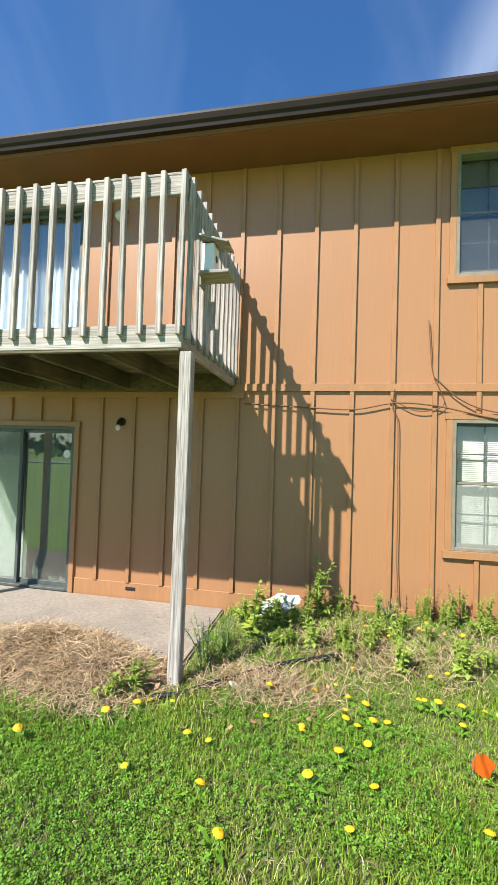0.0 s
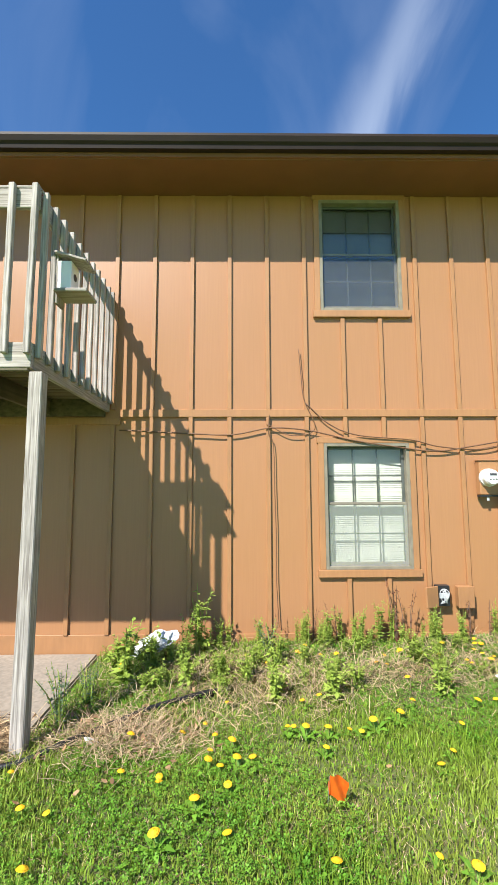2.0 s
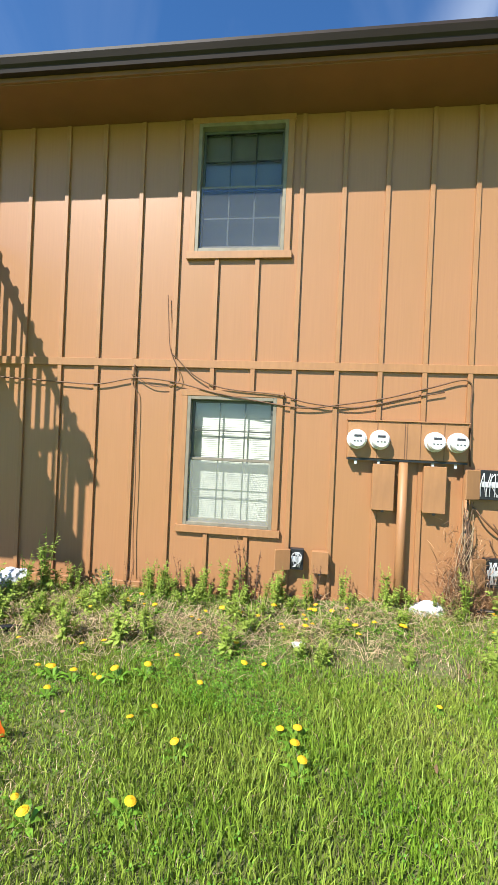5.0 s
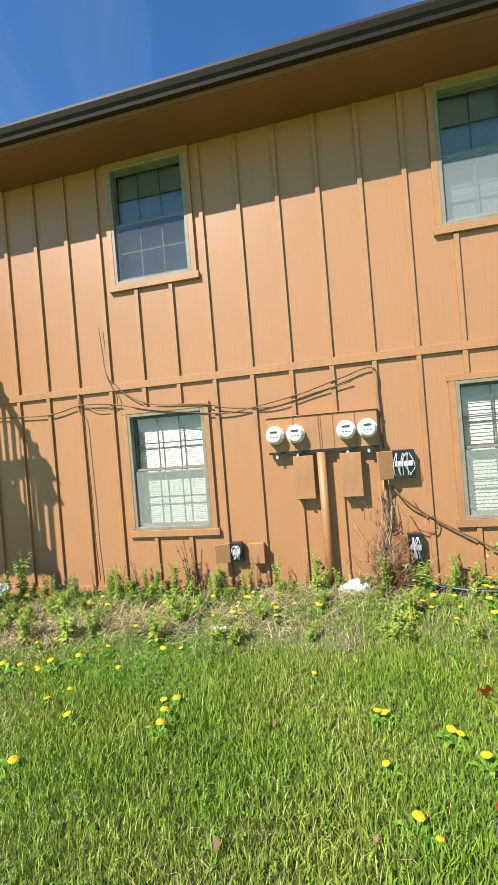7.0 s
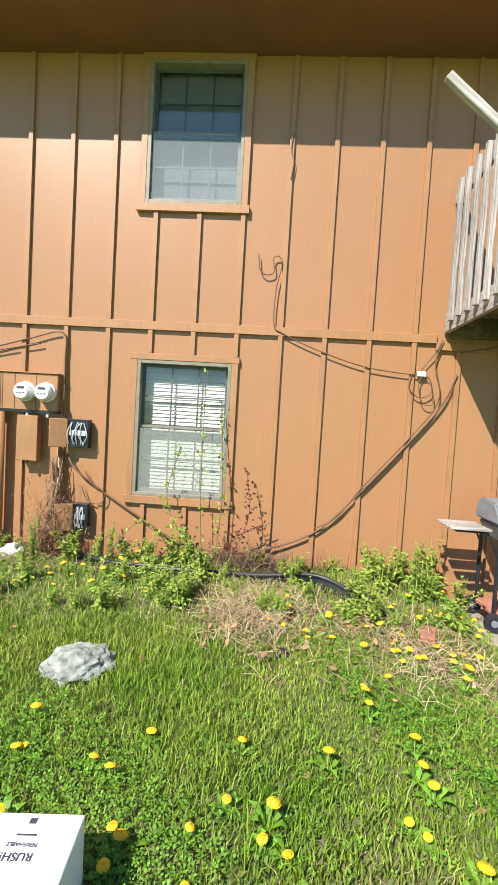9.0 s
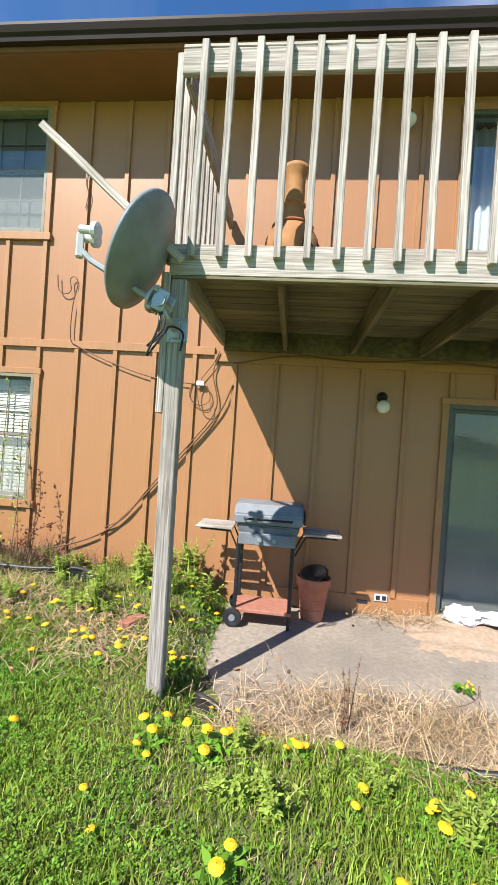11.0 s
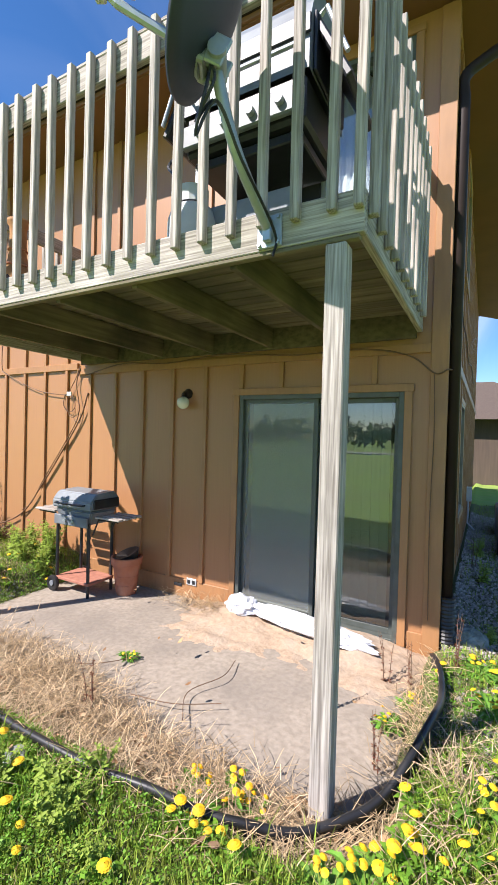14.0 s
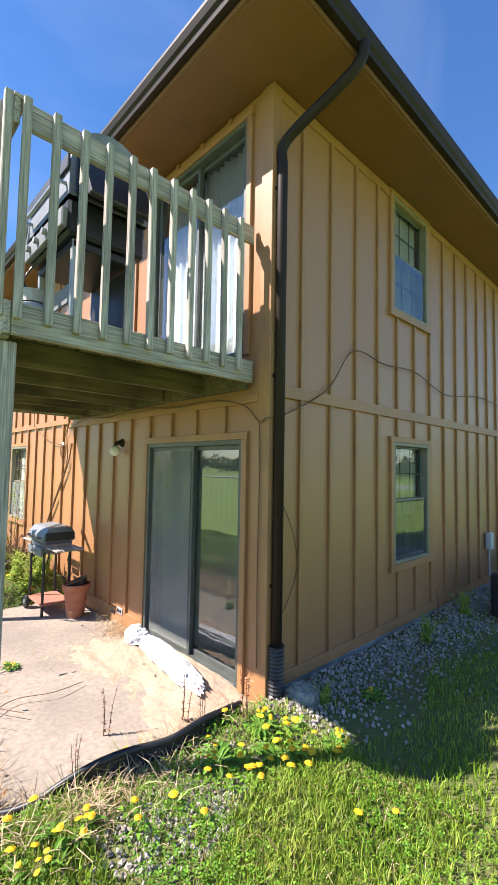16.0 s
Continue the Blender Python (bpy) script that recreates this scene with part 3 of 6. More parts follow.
# ---- battens, each a piece of its wall ----
def battens(parent, holes, first, last, spans, m):
    meshes = {}
    x = first
    while x < last:
        for z0, z1 in spans:
            segs = [(z0, z1)]
            for h in holes:
                if h[0] - 0.125 < x < h[2] + 0.065:
                    nxt = []
                    for a, b in segs:
                        lo, hi = h[1] - 0.078, h[3] + 0.062
                        if hi <= a or lo >= b:
                            nxt.append((a, b))
                            continue
                        if lo - a > 0.04:
                            nxt.append((a, lo))
                        if b - hi > 0.04:
                            nxt.append((hi, b))
                    segs = nxt
            for a, b in segs:
                key = round(b - a, 3)
                if key not in meshes:
                    meshes[key] = finish(boxes((-0.044, -0.028, 0, 0, 0, b - a), bev=0.002), "batten", M_TRIM)
                piece("batten", meshes[key], parent, m @ pose(x, 0, a, 0, 0, 0))
        x += PITCH


battens(wall_front, WIN_F + DOOR_F, B0 - PITCH * 12, -5.2, ((0.075, 2.28), (2.36, 4.79)), Matrix())
battens(wall_front, WIN_F + DOOR_F, B0 - PITCH * 13, -1.3, ((0.075, 2.20), (2.36, 4.79)), Matrix())
battens(wall_front, WIN_F + DOOR_F, B0 - PITCH * 3, 7.0, ((0.075, 2.28), (2.36, 4.79)), Matrix())
battens(wall_front, WIN_F + DOOR_F, B0 + PITCH * 17, XR - 0.12, ((0.075, 2.22), (2.36, 4.79)), Matrix())
battens(wall_side, WIN_S, 0.39, YB - 0.1, ((0.13, 2.26), (2.36, 4.70)), SIDE)

# ---- patios ----
bm = boxes((-6.5, -1.62, -0.25, -1.45, -0.018, -0.10))
bevel(bm, 0.015, 2)
tagged(part("patio", bm, M_CONC), "grey weathered concrete patio slab under balcony", "patio", kind="structure")
bm = bmesh.new()
out = [(7.3, -0.018), (7.3, -1.2), (7.55, -1.72)] + [(10.3 + 0.7 * math.sin(a), -1.25 - 0.65 * math.cos(a)) for a in [radians(k) for k in range(-10, 91, 12)]] + [(10.99, -0.018)]
f = bm.faces.new([bm.verts.new((x, y, -0.25)) for x, y in out])
r = bmesh.ops.extrude_face_region(bm, geom=[f])
bmesh.ops.translate(bm, vec=(0, 0, 0.15), verts=[v for v in r["geom"] if isinstance(v, bmesh.types.BMVert)])
tagged(part("patio", bm, M_CONC), "pale stained concrete patio with rounded corner", "patio", kind="structure")


# ---- balconies ----
def balcony(x0, x1, yf, dz, pitch, first, label, sides):
    root = thing("balcony", pose((x0 + x1) / 2, yf / 2, 2.36 + dz), label, "balcony", "balconies")
    M = Matrix.Translation((-(x0 + x1) / 2, -yf / 2, -2.36))

    def p(nm, bm, mt, lab=""):
        bm.transform(M)
        return part(nm, bm, mt, root, lab)

    p("rim_board", boxes((x0, yf, 2.376, x1, yf + 0.038, 2.55), bev=0.004), M_WOODX)
    p("skirt_board", boxes((x0 + 0.02, yf + 0.002, 2.355, x1 - 0.02, yf + 0.04, 2.373), bev=0.003), M_DECK)
    for xx in (x0, x1 - 0.038):
        p("rim_board", boxes((xx, yf + 0.041, 2.376, xx + 0.038, -0.024, 2.55), bev=0.004), M_WOODY)
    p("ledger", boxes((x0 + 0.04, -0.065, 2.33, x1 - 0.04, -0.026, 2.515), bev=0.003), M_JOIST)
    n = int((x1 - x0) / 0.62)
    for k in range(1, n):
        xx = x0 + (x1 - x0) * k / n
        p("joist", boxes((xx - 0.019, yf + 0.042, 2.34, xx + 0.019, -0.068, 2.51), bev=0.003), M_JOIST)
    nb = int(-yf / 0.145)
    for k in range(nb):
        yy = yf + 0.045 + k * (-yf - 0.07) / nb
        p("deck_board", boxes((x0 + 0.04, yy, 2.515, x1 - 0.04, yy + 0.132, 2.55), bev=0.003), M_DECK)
    p("top_rail", boxes((x0, yf + 0.001, 3.51, x1, yf + 0.036, 3.655), bev=0.005), M_WOODX)
    p("rail_cap", boxes((x0, yf + 0.002, 3.658, x1, yf + 0.075, 3.68), bev=0.004), M_WOODX)
    for s, xx in sides:
        p("top_rail", boxes((xx - 0.018, yf + 0.08, 3.51, xx + 0.018, -0.028, 3.655), bev=0.005), M_WOODY)
    bal = finish(boxes((-0.02, -0.02, 0, 0.02, 0.02, 1.205), bev=0.004), "baluster", M_WOODV)
    piece("baluster", bal, root, M @ pose(x1 - 0.02, yf - 0.021, 2.465, 0, 0.3, 0))
    x = first
    while x > x0:
        piece("baluster", bal, root, M @ pose(x, yf - 0.021, 2.465 + random.uniform(-0.006, 0.006), 0, random.uniform(-0.5, 0.5), 0))
        x -= pitch
    for s, xx in sides:
        y = yf + 0.06
        while y < -0.05:
            piece("baluster", bal, root, M @ pose(xx + s * 0.040, y, 2.45 + random.uniform(-0.006, 0.006), random.uniform(-0.5, 0.5), 0, 0))
            y += 0.155
    return root


balcony(-5.15, -1.415, -1.71, -0.045, 0.152, -1.585, "weathered grey wooden balcony with upright balusters", ((1, -1.433),))
balcony(7.06, 10.835, -1.81, 0.0, 0.16, 10.705, "weathered grey wooden balcony stained green with moss", ((-1, 7.078), (1, 10.817)))


def post(x, y, z0, z1, w=0.09):
    bm = bmesh.new()
    box(bm, -w / 2, -w / 2, 0, w / 2, w / 2, z1 - z0)
    bmesh.ops.subdivide_edges(bm, edges=[e for e in bm.edges if abs(e.verts[0].co.z - e.verts[1].co.z) > 0.5], cuts=9)
    for v in bm.verts:
        v.co.x += 0.003 * math.sin(v.co.z * 2.1 + x)
        v.co.y += 0.003 * math.sin(v.co.z * 1.7 + x * 2)
    bevel(bm, 0.006)
    ob = tagged(part("balcony_post", bm, M_WOODV), "weathered grey wooden post holding up the balcony", "post", "balcony posts")
    ob.matrix_basis = pose(x, y, z0)


post(-1.385, -1.655, -0.22, 2.308)
post(-5.05, -1.66, -0.22, 2.308)
post(7.12, -1.76, -0.1, 2.353)
post(10.72, -1.765, -0.2, 2.353)


# ---- fixtures on the wall ----
def globe_light(x, z, bulb=False):
    root = thing("wall_light", pose(x, 0, z), "bare bulb in brown wall lamp holder" if bulb else "white glass globe wall light on brown mount", "wall light", "wall lights")
    bm = bmesh.new()
    lathe(bm, [(0.05, 0), (0.05, 0.012), (0.03, 0.03), (0.022, 0.07)], 16, pose(0, 0, 0.06, 90))
    part("mount", bm, M_GUTTER, root, smooth=False)
    bm = bmesh.new()
    tube(bm, [(0, -0.06, 0.06), (0, -0.085, 0.05), (0, -0.09, 0.025)], 0.02, 10)
    part("holder", bm, M_GUTTER, root)
    r = 0.028 if bulb else 0.062
    bm = bmesh.new()
    bmesh.ops.create_uvsphere(bm, u_segments=20, v_segments=12, radius=r, matrix=Matrix.Translation((0, -0.09, -r * 0.6)) @ Matrix.Diagonal((1, 1, 1.25 if bulb else 1, 1)))
    part("globe", bm, M_GLOBE, root, smooth=True)


globe_light(-2.76, 1.86, True)
globe_light(-2.84, 4.36)
globe_light(8.63, 1.90)
globe_light(8.69, 4.56)

# small round thermometer on the glass door
bm = bmesh.new()
lathe(bm, [(0.0, 0.012), (0.045, 0.012), (0.05, 0.006), (0.05, 0.0)], 20, pose(-3.46, 0.016, 1.52, 90))
tagged(part("thermometer", bm, M_METER), "small round white thermometer on glass door", "thermometer")


def outlet(x, z):
    root = thing("outlet", pose(x, -0.018, z), "grey weatherproof electrical outlet on base board", "outlet")
    part("plate", boxes((-0.06, -0.01, -0.035, 0.06, 0, 0.035), bev=0.004), M_GREY, root)
    for dx in (-0.028, 0.028):
        part("socket", boxes((dx - 0.018, -0.016, -0.02, dx + 0.018, -0.0095, 0.02), bev=0.003), M_DARK, root)


outlet(8.74, 0.07)
tagged(part("wall_vent", boxes((-2.62, -0.024, -0.01, -2.5, -0.0165, 0.03), bev=0.003), M_DARK), "small dark vent slot in base board", "vent")
tagged(part("wall_vent", boxes((8.52, -0.024, 0.0, 8.62, -0.0165, 0.03), bev=0.003), M_DARK), "small dark vent slot in base board", "vent")

# electricity meters
bank = thing("meter_bank", pose(2.97, 0, 1.63), "brown painted metal meter box with four meters", "electric meter")
part("box", boxes((-0.54, -0.10, -0.175, 0.54, -0.02, 0.175), bev=0.005), M_TRIM, bank)
part("lip", boxes((-0.55, -0.115, 0.176, 0.55, -0.02, 0.186), bev=0.002), M_TRIM, bank)
for k in range(5):
    xx = (-0.27, 0.0, 0.12, 0.33, -0.02)[k]
    part("seam", boxes((xx - 0.003, -0.103, -0.17, xx + 0.003, -0.1005, 0.17)), M_CABLE, bank)
part("tray", boxes((-0.54, -0.10, -0.195, 0.54, -0.03, -0.177)), M_DARK, bank)
for xx in (-0.46, -0.25, 0.24, 0.44):
    bm = bmesh.new()
    lathe(bm, [(0.092, 0.0), (0.092, 0.03), (0.082, 0.035), (0.080, 0.085), (0.066, 0.105), (0.0, 0.108)], 24, pose(xx, -0.10, 0.0, 90))
    mt = part("meter", bm, M_METER, bank, "round white electricity meter", smooth=False)
    part("display", boxes((xx - 0.035, -0.2105, 0.022, xx + 0.035, -0.2085, 0.042)), M_INK, mt)
    for d in (-0.03, 0.0, 0.03):
        part("mark", boxes((xx + d - 0.008, -0.2105, -0.022, xx + d + 0.008, -0.2085, -0.012)), M_INK, mt)
    part("seal", boxes((xx - 0.012, -0.09, -0.235, xx + 0.012, -0.085, -0.196)), M_GREY, mt)


def wall_box(x, z, w, h, d, label, mt=M_TRIM):
    root = thing("utility_box", pose(x, 0, z), label, "utility box", "utility boxes")
    part("body", boxes((-w / 2, -d, -h / 2, w / 2, -0.02, h / 2), bev=0.006), mt, root)
    part("cover", boxes((-w / 2 - 0.006, -d - 0.012, -h / 2 - 0.006, w / 2 + 0.006, -d - 0.0005, h / 2 + 0.006), bev=0.004), mt, root)
    part("latch", boxes((-0.012, -d - 0.02, -h / 2 - 0.022, 0.012, -d, -h / 2 - 0.005)), M_DARK, root)
    return root


wall_box(2.77, 1.19, 0.19, 0.42, 0.10, "tall brown painted breaker box on siding")
wall_box(3.23, 1.19, 0.19, 0.42, 0.10, "tall brown painted breaker box on siding")
wall_box(2.22, 0.44, 0.15, 0.20, 0.10, "small brown cable box on siding")


def open_box(x, z, w, h):
    root = thing("junction_box", pose(x, 0, z), "open telephone junction box with loose wires", "utility box", "open boxes")
    part("tray", boxes((-w / 2, -0.09, -h / 2, w / 2, -0.02, h / 2), bev=0.005), M_DARK, root)
    bm = boxes((-0.16, -0.012, -h / 2, 0, 0.012, h / 2), bev=0.005)
    bm.transform(pose(-w / 2, -0.10, 0, 0, 0, 25))
    part("cover", bm, M_TRIM, root, "brown cover swung open")
    for k in range(7):
        bm = bmesh.new()
        xx = random.uniform(-w / 2 + 0.03, w / 2 - 0.03)
        tube(bm, smooth_path([(xx, -0.095, h / 2 - 0.03), (xx + random.uniform(-0.05, 0.05), -0.115, random.uniform(-0.05, 0.05)), (xx + random.uniform(-0.03, 0.03), -0.095, -h / 2 + 0.03)], 5), 0.004, 5)
        part("wire", bm, M_GREY, root)
    part("terminal", boxes((-w / 2 + 0.02, -0.105, -0.02, w / 2 - 0.02, -0.0905, 0.03), bev=0.003), M_GREY, root)


open_box(3.72, 1.26, 0.20, 0.27)
open_box(3.77, 0.46, 0.14, 0.26)
open_box(2.0, 0.45, 0.13, 0.20)


def pipe(name, pts, r, mt, label, category, seg=12):
    bm = bmesh.new()
    tube(bm, pts, r, seg)
    return tagged(part(name, bm, mt, smooth=True), label, category)


pipe("conduit", [(2.95, -0.085, 1.43), (2.95, -0.085, -0.12)], 0.042, M_TRIM, "thick brown painted service conduit pipe", "pipe", 16)
pipe("conduit", [(3.53, -0.06, 1.12), (3.53, -0.06, 0.35), (3.55, -0.06, -0.05)], 0.022, M_TRIM, "thin brown painted conduit pipe", "pipe")
pipe("pipe_stub", [(3.13, -0.06, 0.2), (3.13, -0.06, -0.05)], 0.02, M_TRIM, "short brown pipe stub by the wall", "pipe")


def cable(pts, r, label, mt=M_CABLE, n=7):
    bm = bmesh.new()
    tube(bm, smooth_path(pts, n), r * 0.78, 6)
    tagged(part("cable", bm, mt, smooth=True), label, "cable", "wall cables")


Y = -0.038
cable([(-1.3, Y, 2.14), (-0.53, Y, 2.10), (-0.11, Y, 2.09), (0.29, Y, 2.16), (0.69, Y, 2.13), (1.13, -0.045, 2.03), (1.57, -0.045, 1.96), (2.0, Y, 1.91), (2.33, Y, 1.95), (2.78, Y, 2.03), (3.18, Y, 2.14), (3.51, Y, 2.21), (3.54, Y, 1.94), (3.55, -0.05, 1.42)], 0.009, "brown telephone cable sagging along siding")
cable([(0.24, Y, 2.2), (0.5, Y, 2.08), (0.75, Y, 2.15), (0.64, Y, 2.46), (0.61, Y, 2.75), (0.59, Y, 3.01)], 0.006, "thin brown cable looping up siding")
cable([(0.66, Y, 2.42), (0.9, Y, 2.2), (1.2, -0.05, 2.08), (1.75, -0.05, 2.03), (2.05, Y, 1.96), (2.5, Y, 1.93), (2.9, Y, 2.02), (3.3, Y, 2.1)], 0.008, "brown cable sagging above window")
cable([(0.27, Y, 2.3), (0.26, Y, 2.1), (0.31, Y, 1.98), (0.32, Y, 1.5), (0.33, Y, 1.08), (0.33, Y, 0.6), (0.35, Y, 0.15)], 0.006, "thin cable running down a batten")
cable([(3.6, Y, 1.05), (3.7, -0.08, 0.92), (3.92, Y, 0.74), (4.29, -0.05, 0.52), (4.74, -0.06, 0.28), (5.2, -0.08, 0.22), (5.61, -0.05, 0.29), (6.03, Y, 0.48), (6.37, Y, 0.83), (6.75, Y, 1.28), (7.08, Y, 1.71), (7.2, Y, 2.0)], 0.011, "thick dark cable bundle drooping across siding")
cable([(6.0, -0.035, 0.5), (6.2, -0.04, 0.62), (6.42, -0.04, 0.92), (6.78, -0.04, 1.36), (7.05, -0.04, 1.75), (7.0, Y, 2.1), (7.06, Y, 2.3)], 0.008, "second dark cable beside the bundle")
cable([(3.75, -0.04, 0.75), (3.82, -0.05, 0.62), (3.95, -0.05, 0.6), (3.98, -0.05, 0.7), (3.86, -0.05, 0.78), (3.78, -0.04, 0.9)], 0.007, "loose dark cable loop on siding")
cable([(5.33, Y, 3.02), (5.35, Y, 2.88), (5.41, Y, 2.83), (5.48, Y, 2.86), (5.47, Y, 2.98), (5.52, Y, 3.0), (5.55, Y, 2.92), (5.51, Y, 2.7), (5.51, Y, 2.38), (5.6, Y, 2.3), (5.91, Y, 2.17), (6.34, Y, 2.04), (6.75, Y, 1.99), (6.88, Y, 2.0)], 0.007, "curling brown cable hanging on siding")
cable([(5.58, Y, 4.1), (5.57, Y, 3.95), (5.6, Y, 3.85), (5.58, Y, 3.7)], 0.005, "short dark wire end on siding")
cable([(6.8, Y, 2.0), (6.78, -0.04, 1.86), (6.88, -0.04, 1.78), (6.98, -0.04, 1.83), (6.96, -0.04, 1.95), (6.88, -0.035, 2.02), (7.0, Y, 2.2), (7.05, Y, 2.32)], 0.006, "tangled cable loop by balcony")
cable([(6.9, Y, 2.0), (6.86, -0.05, 1.9), (6.9, -0.05, 1.74), (6.99, -0.05, 1.72), (7.0, -0.05, 1.82)], 0.006, "hanging cable loop by balcony")
tagged(part("splitter", boxes((6.84, -0.05, 1.97, 6.92, -0.03, 2.02), bev=0.004), M_GREY), "small silver cable splitter on siding", "splitter")
cable([(7.2, -0.08, 2.2), (7.8, -0.085, 2.3), (8.4, -0.08, 2.27), (9.1, -0.09, 2.31), (9.8, -0.085, 2.26), (10.4, -0.06, 2.27), (10.75, Y, 2.2), (10.93, -0.04, 2.06), (11.02, -0.05, 2.08), (11.05, 0.12, 2.12), (11.035, 0.70, 2.40), (11.04, 1.10, 2.82), (11.035, 1.7, 2.8), (11.035, 2.39, 2.83), (11.035, 3.26, 2.68), (11.035, 4.5, 2.80), (11.035, 6.0, 2.7)], 0.008, "long brown cable running round the house corner", n=8)
cable([(11.03, 0.13, 1.43), (11.035, 0.25, 1.2), (11.035, 0.31, 0.93), (11.035, 0.22, 0.7), (11.035, 0.12, 0.57)], 0.005, "thin loose wire on end wall")
cable([(10.93, -0.035, 2.05), (10.94, -0.035, 1.6), (10.93, -0.035, 1.0), (10.94, -0.035, 0.2)], 0.005, "thin wire down the corner board")

# downspout at the corner
ds = thing("downspout", pose(11.06, 0.05, 0.3), "dark brown downspout with black corrugated end", "downspout")
bm = bmesh.new()
path = smooth_path([(0.61, 0.2, 4.52), (0.60, 0.19, 4.42), (0.50, 0.15, 4.30), (0.12, 0.03, 4.06), (0.0, 0.0, 3.95), (0.0, 0.0, 3.8)], 5) + [Vector((0, 0, 0.05))]
tube(bm, path, 0.042, 12)
part("pipe", bm, M_GUTTER, ds, smooth=True)
bm = bmesh.new()
lathe(bm, [(0.055 + 0.008 * (k % 2), -0.38 + k * 0.014) for k in range(34)], 16)
part("corrugated_end", bm, M_BLACK, ds, "black corrugated drain pipe")
for zz in (0.5, 2.1, 3.6):
    part("strap", boxes((-0.055, -0.046, zz, -0.03, 0.046, zz + 0.03)), M_GUTTER, ds)

# far side: meter box, air conditioner
wb = thing("utility_box", pose(11.0, 4.75, 0.66, 0, 0, 90), "small grey electrical disconnect box on end wall", "utility box", "utility boxes")
part("body", boxes((-0.07, -0.1, -0.12, 0.07, -0.02, 0.12), bev=0.006), M_GREY, wb)
bm = bmesh.new()
tube(bm, [(0, -0.05, -0.12), (0, -0.05, -0.5), (0.1, -0.15, -0.62)], 0.014, 8)
part("conduit", bm, M_GREY, wb)


def air_conditioner(x, y, mt, label):
    ac = thing("air_conditioner", pose(x, y, -0.08), label, "air conditioner", "air conditioners")
    part("body", boxes((-0.33, -0.33, 0.03, 0.33, 0.33, 0.55), bev=0.03), mt, ac)
    for k in range(10):
        part("louvre", boxes((-0.29, -0.342, 0.09 + k * 0.042, 0.29, -0.332, 0.107 + k * 0.042)), M_BLACK, ac)
    bm = bmesh.new()
    lathe(bm, [(0.30, 0.55), (0.30, 0.58), (0.25, 0.60), (0.0, 0.605)], 24)
    part("fan_guard", bm, M_LIDG, ac)


air_conditioner(11.8, 3.75, M_DARK, "black outdoor air conditioner unit on gravel")
air_conditioner(11.8, 5.2, M_LIDG, "grey outdoor air conditioner unit by the wall")
# neighbouring building beyond the end of the house
# weathered brown with shade put into it; the sun strikes this wall here
M_OUT = mat("shaded_weathered_boards", (0.10, 0.07, 0.052), (0.075, 0.052, 0.04), rough=0.8, scale=(14, 14, 1), bump=0.3)
nb = thing("outbuilding", pose(11.2, 15, -0.1), "low brown sided building with hipped shingle roof", "building")
part("wall", boxes((-4, 0, 0, 3.05, 6, 2.55)), M_OUT, nb)
bm = bmesh.new()
lo = [bm.verts.new(p) for p in ((-4.6, -0.6, 2.5), (3.65, -0.6, 2.5), (3.65, 6.6, 2.5), (-4.6, 6.6, 2.5))]
hi = [bm.verts.new((-1.2, 3, 4.3)), bm.verts.new((0.3, 3, 4.3))]
for f in ((lo[0], lo[1], hi[1], hi[0]), (lo[1], lo[2], hi[1]), (lo[2], lo[3], hi[0], hi[1]), (lo[3], lo[0], hi[0]), lo):
    bm.faces.new(f)
part("roof", bm, M_ROOF, nb)
part("door", boxes((0.6, -0.03, 0.05, 1.5, 0, 2.05), bev=0.01), M_GREY, nb)

# road and distant woods
tagged(part("road", boxes((-300, 34, -0.14, 300, 40, 0.045)), M_ROAD), "pale concrete road beyond the lawn", "road", kind="structure")
tagged(part("road", boxes((-300, -46, -0.14, 300, -41, 0.045)), M_ROAD), "pale road across the lawn", "road", kind="structure")


def woods(name, x0, x1, y, seed):
    rnd = random.Random(seed)
    verts, faces = [], []
    x = x0
    while x < x1:
        r, h = rnd.uniform(2.0, 4), rnd.uniform(3, 6)
        for k in range(110):
            a, b, c = rnd.gauss(0, 0.5) * r, rnd.gauss(0, 0.5) * r, h * (0.55 + rnd.gauss(0, 0.2))
            s = rnd.uniform(0.3, 0.8)
            u, v = Vector((rnd.gauss(0, 1), rnd.gauss(0, 1), rnd.gauss(0, 1))).normalized() * s, Vector((rnd.gauss(0, 1), rnd.gauss(0, 1), rnd.gauss(0, 1))).normalized() * s
            i = len(verts)
            o = Vector((x + a, y + b, max(c, 0.4)))
            verts += [o - u, o - v, o + u, o + v]
            faces.append((i, i + 1, i + 2, i + 3))
        i = len(verts)
        verts += [Vector((x - 0.15, y, -0.2)), Vector((x + 0.15, y, -0.2)), Vector((x + 0.1, y, h * 0.6)), Vector((x - 0.1, y, h * 0.6))]
        faces.append((i, i + 1, i + 2, i + 3))
        x += rnd.uniform(2.5, 5)
    me = bpy.data.meshes.new(name)
    me.from_pydata([tuple(v) for v in verts], [], faces)
    me.materials.append(M_TREES)
    tagged(new(name, me), "distant line of spring trees", "trees", kind="stuff")


woods("far_woods", -90, 110, 75, 3)
# unseen row behind the camera, added as a backdrop for reflections in the glass
woods("far_woods", -110, 110, -80, 4)


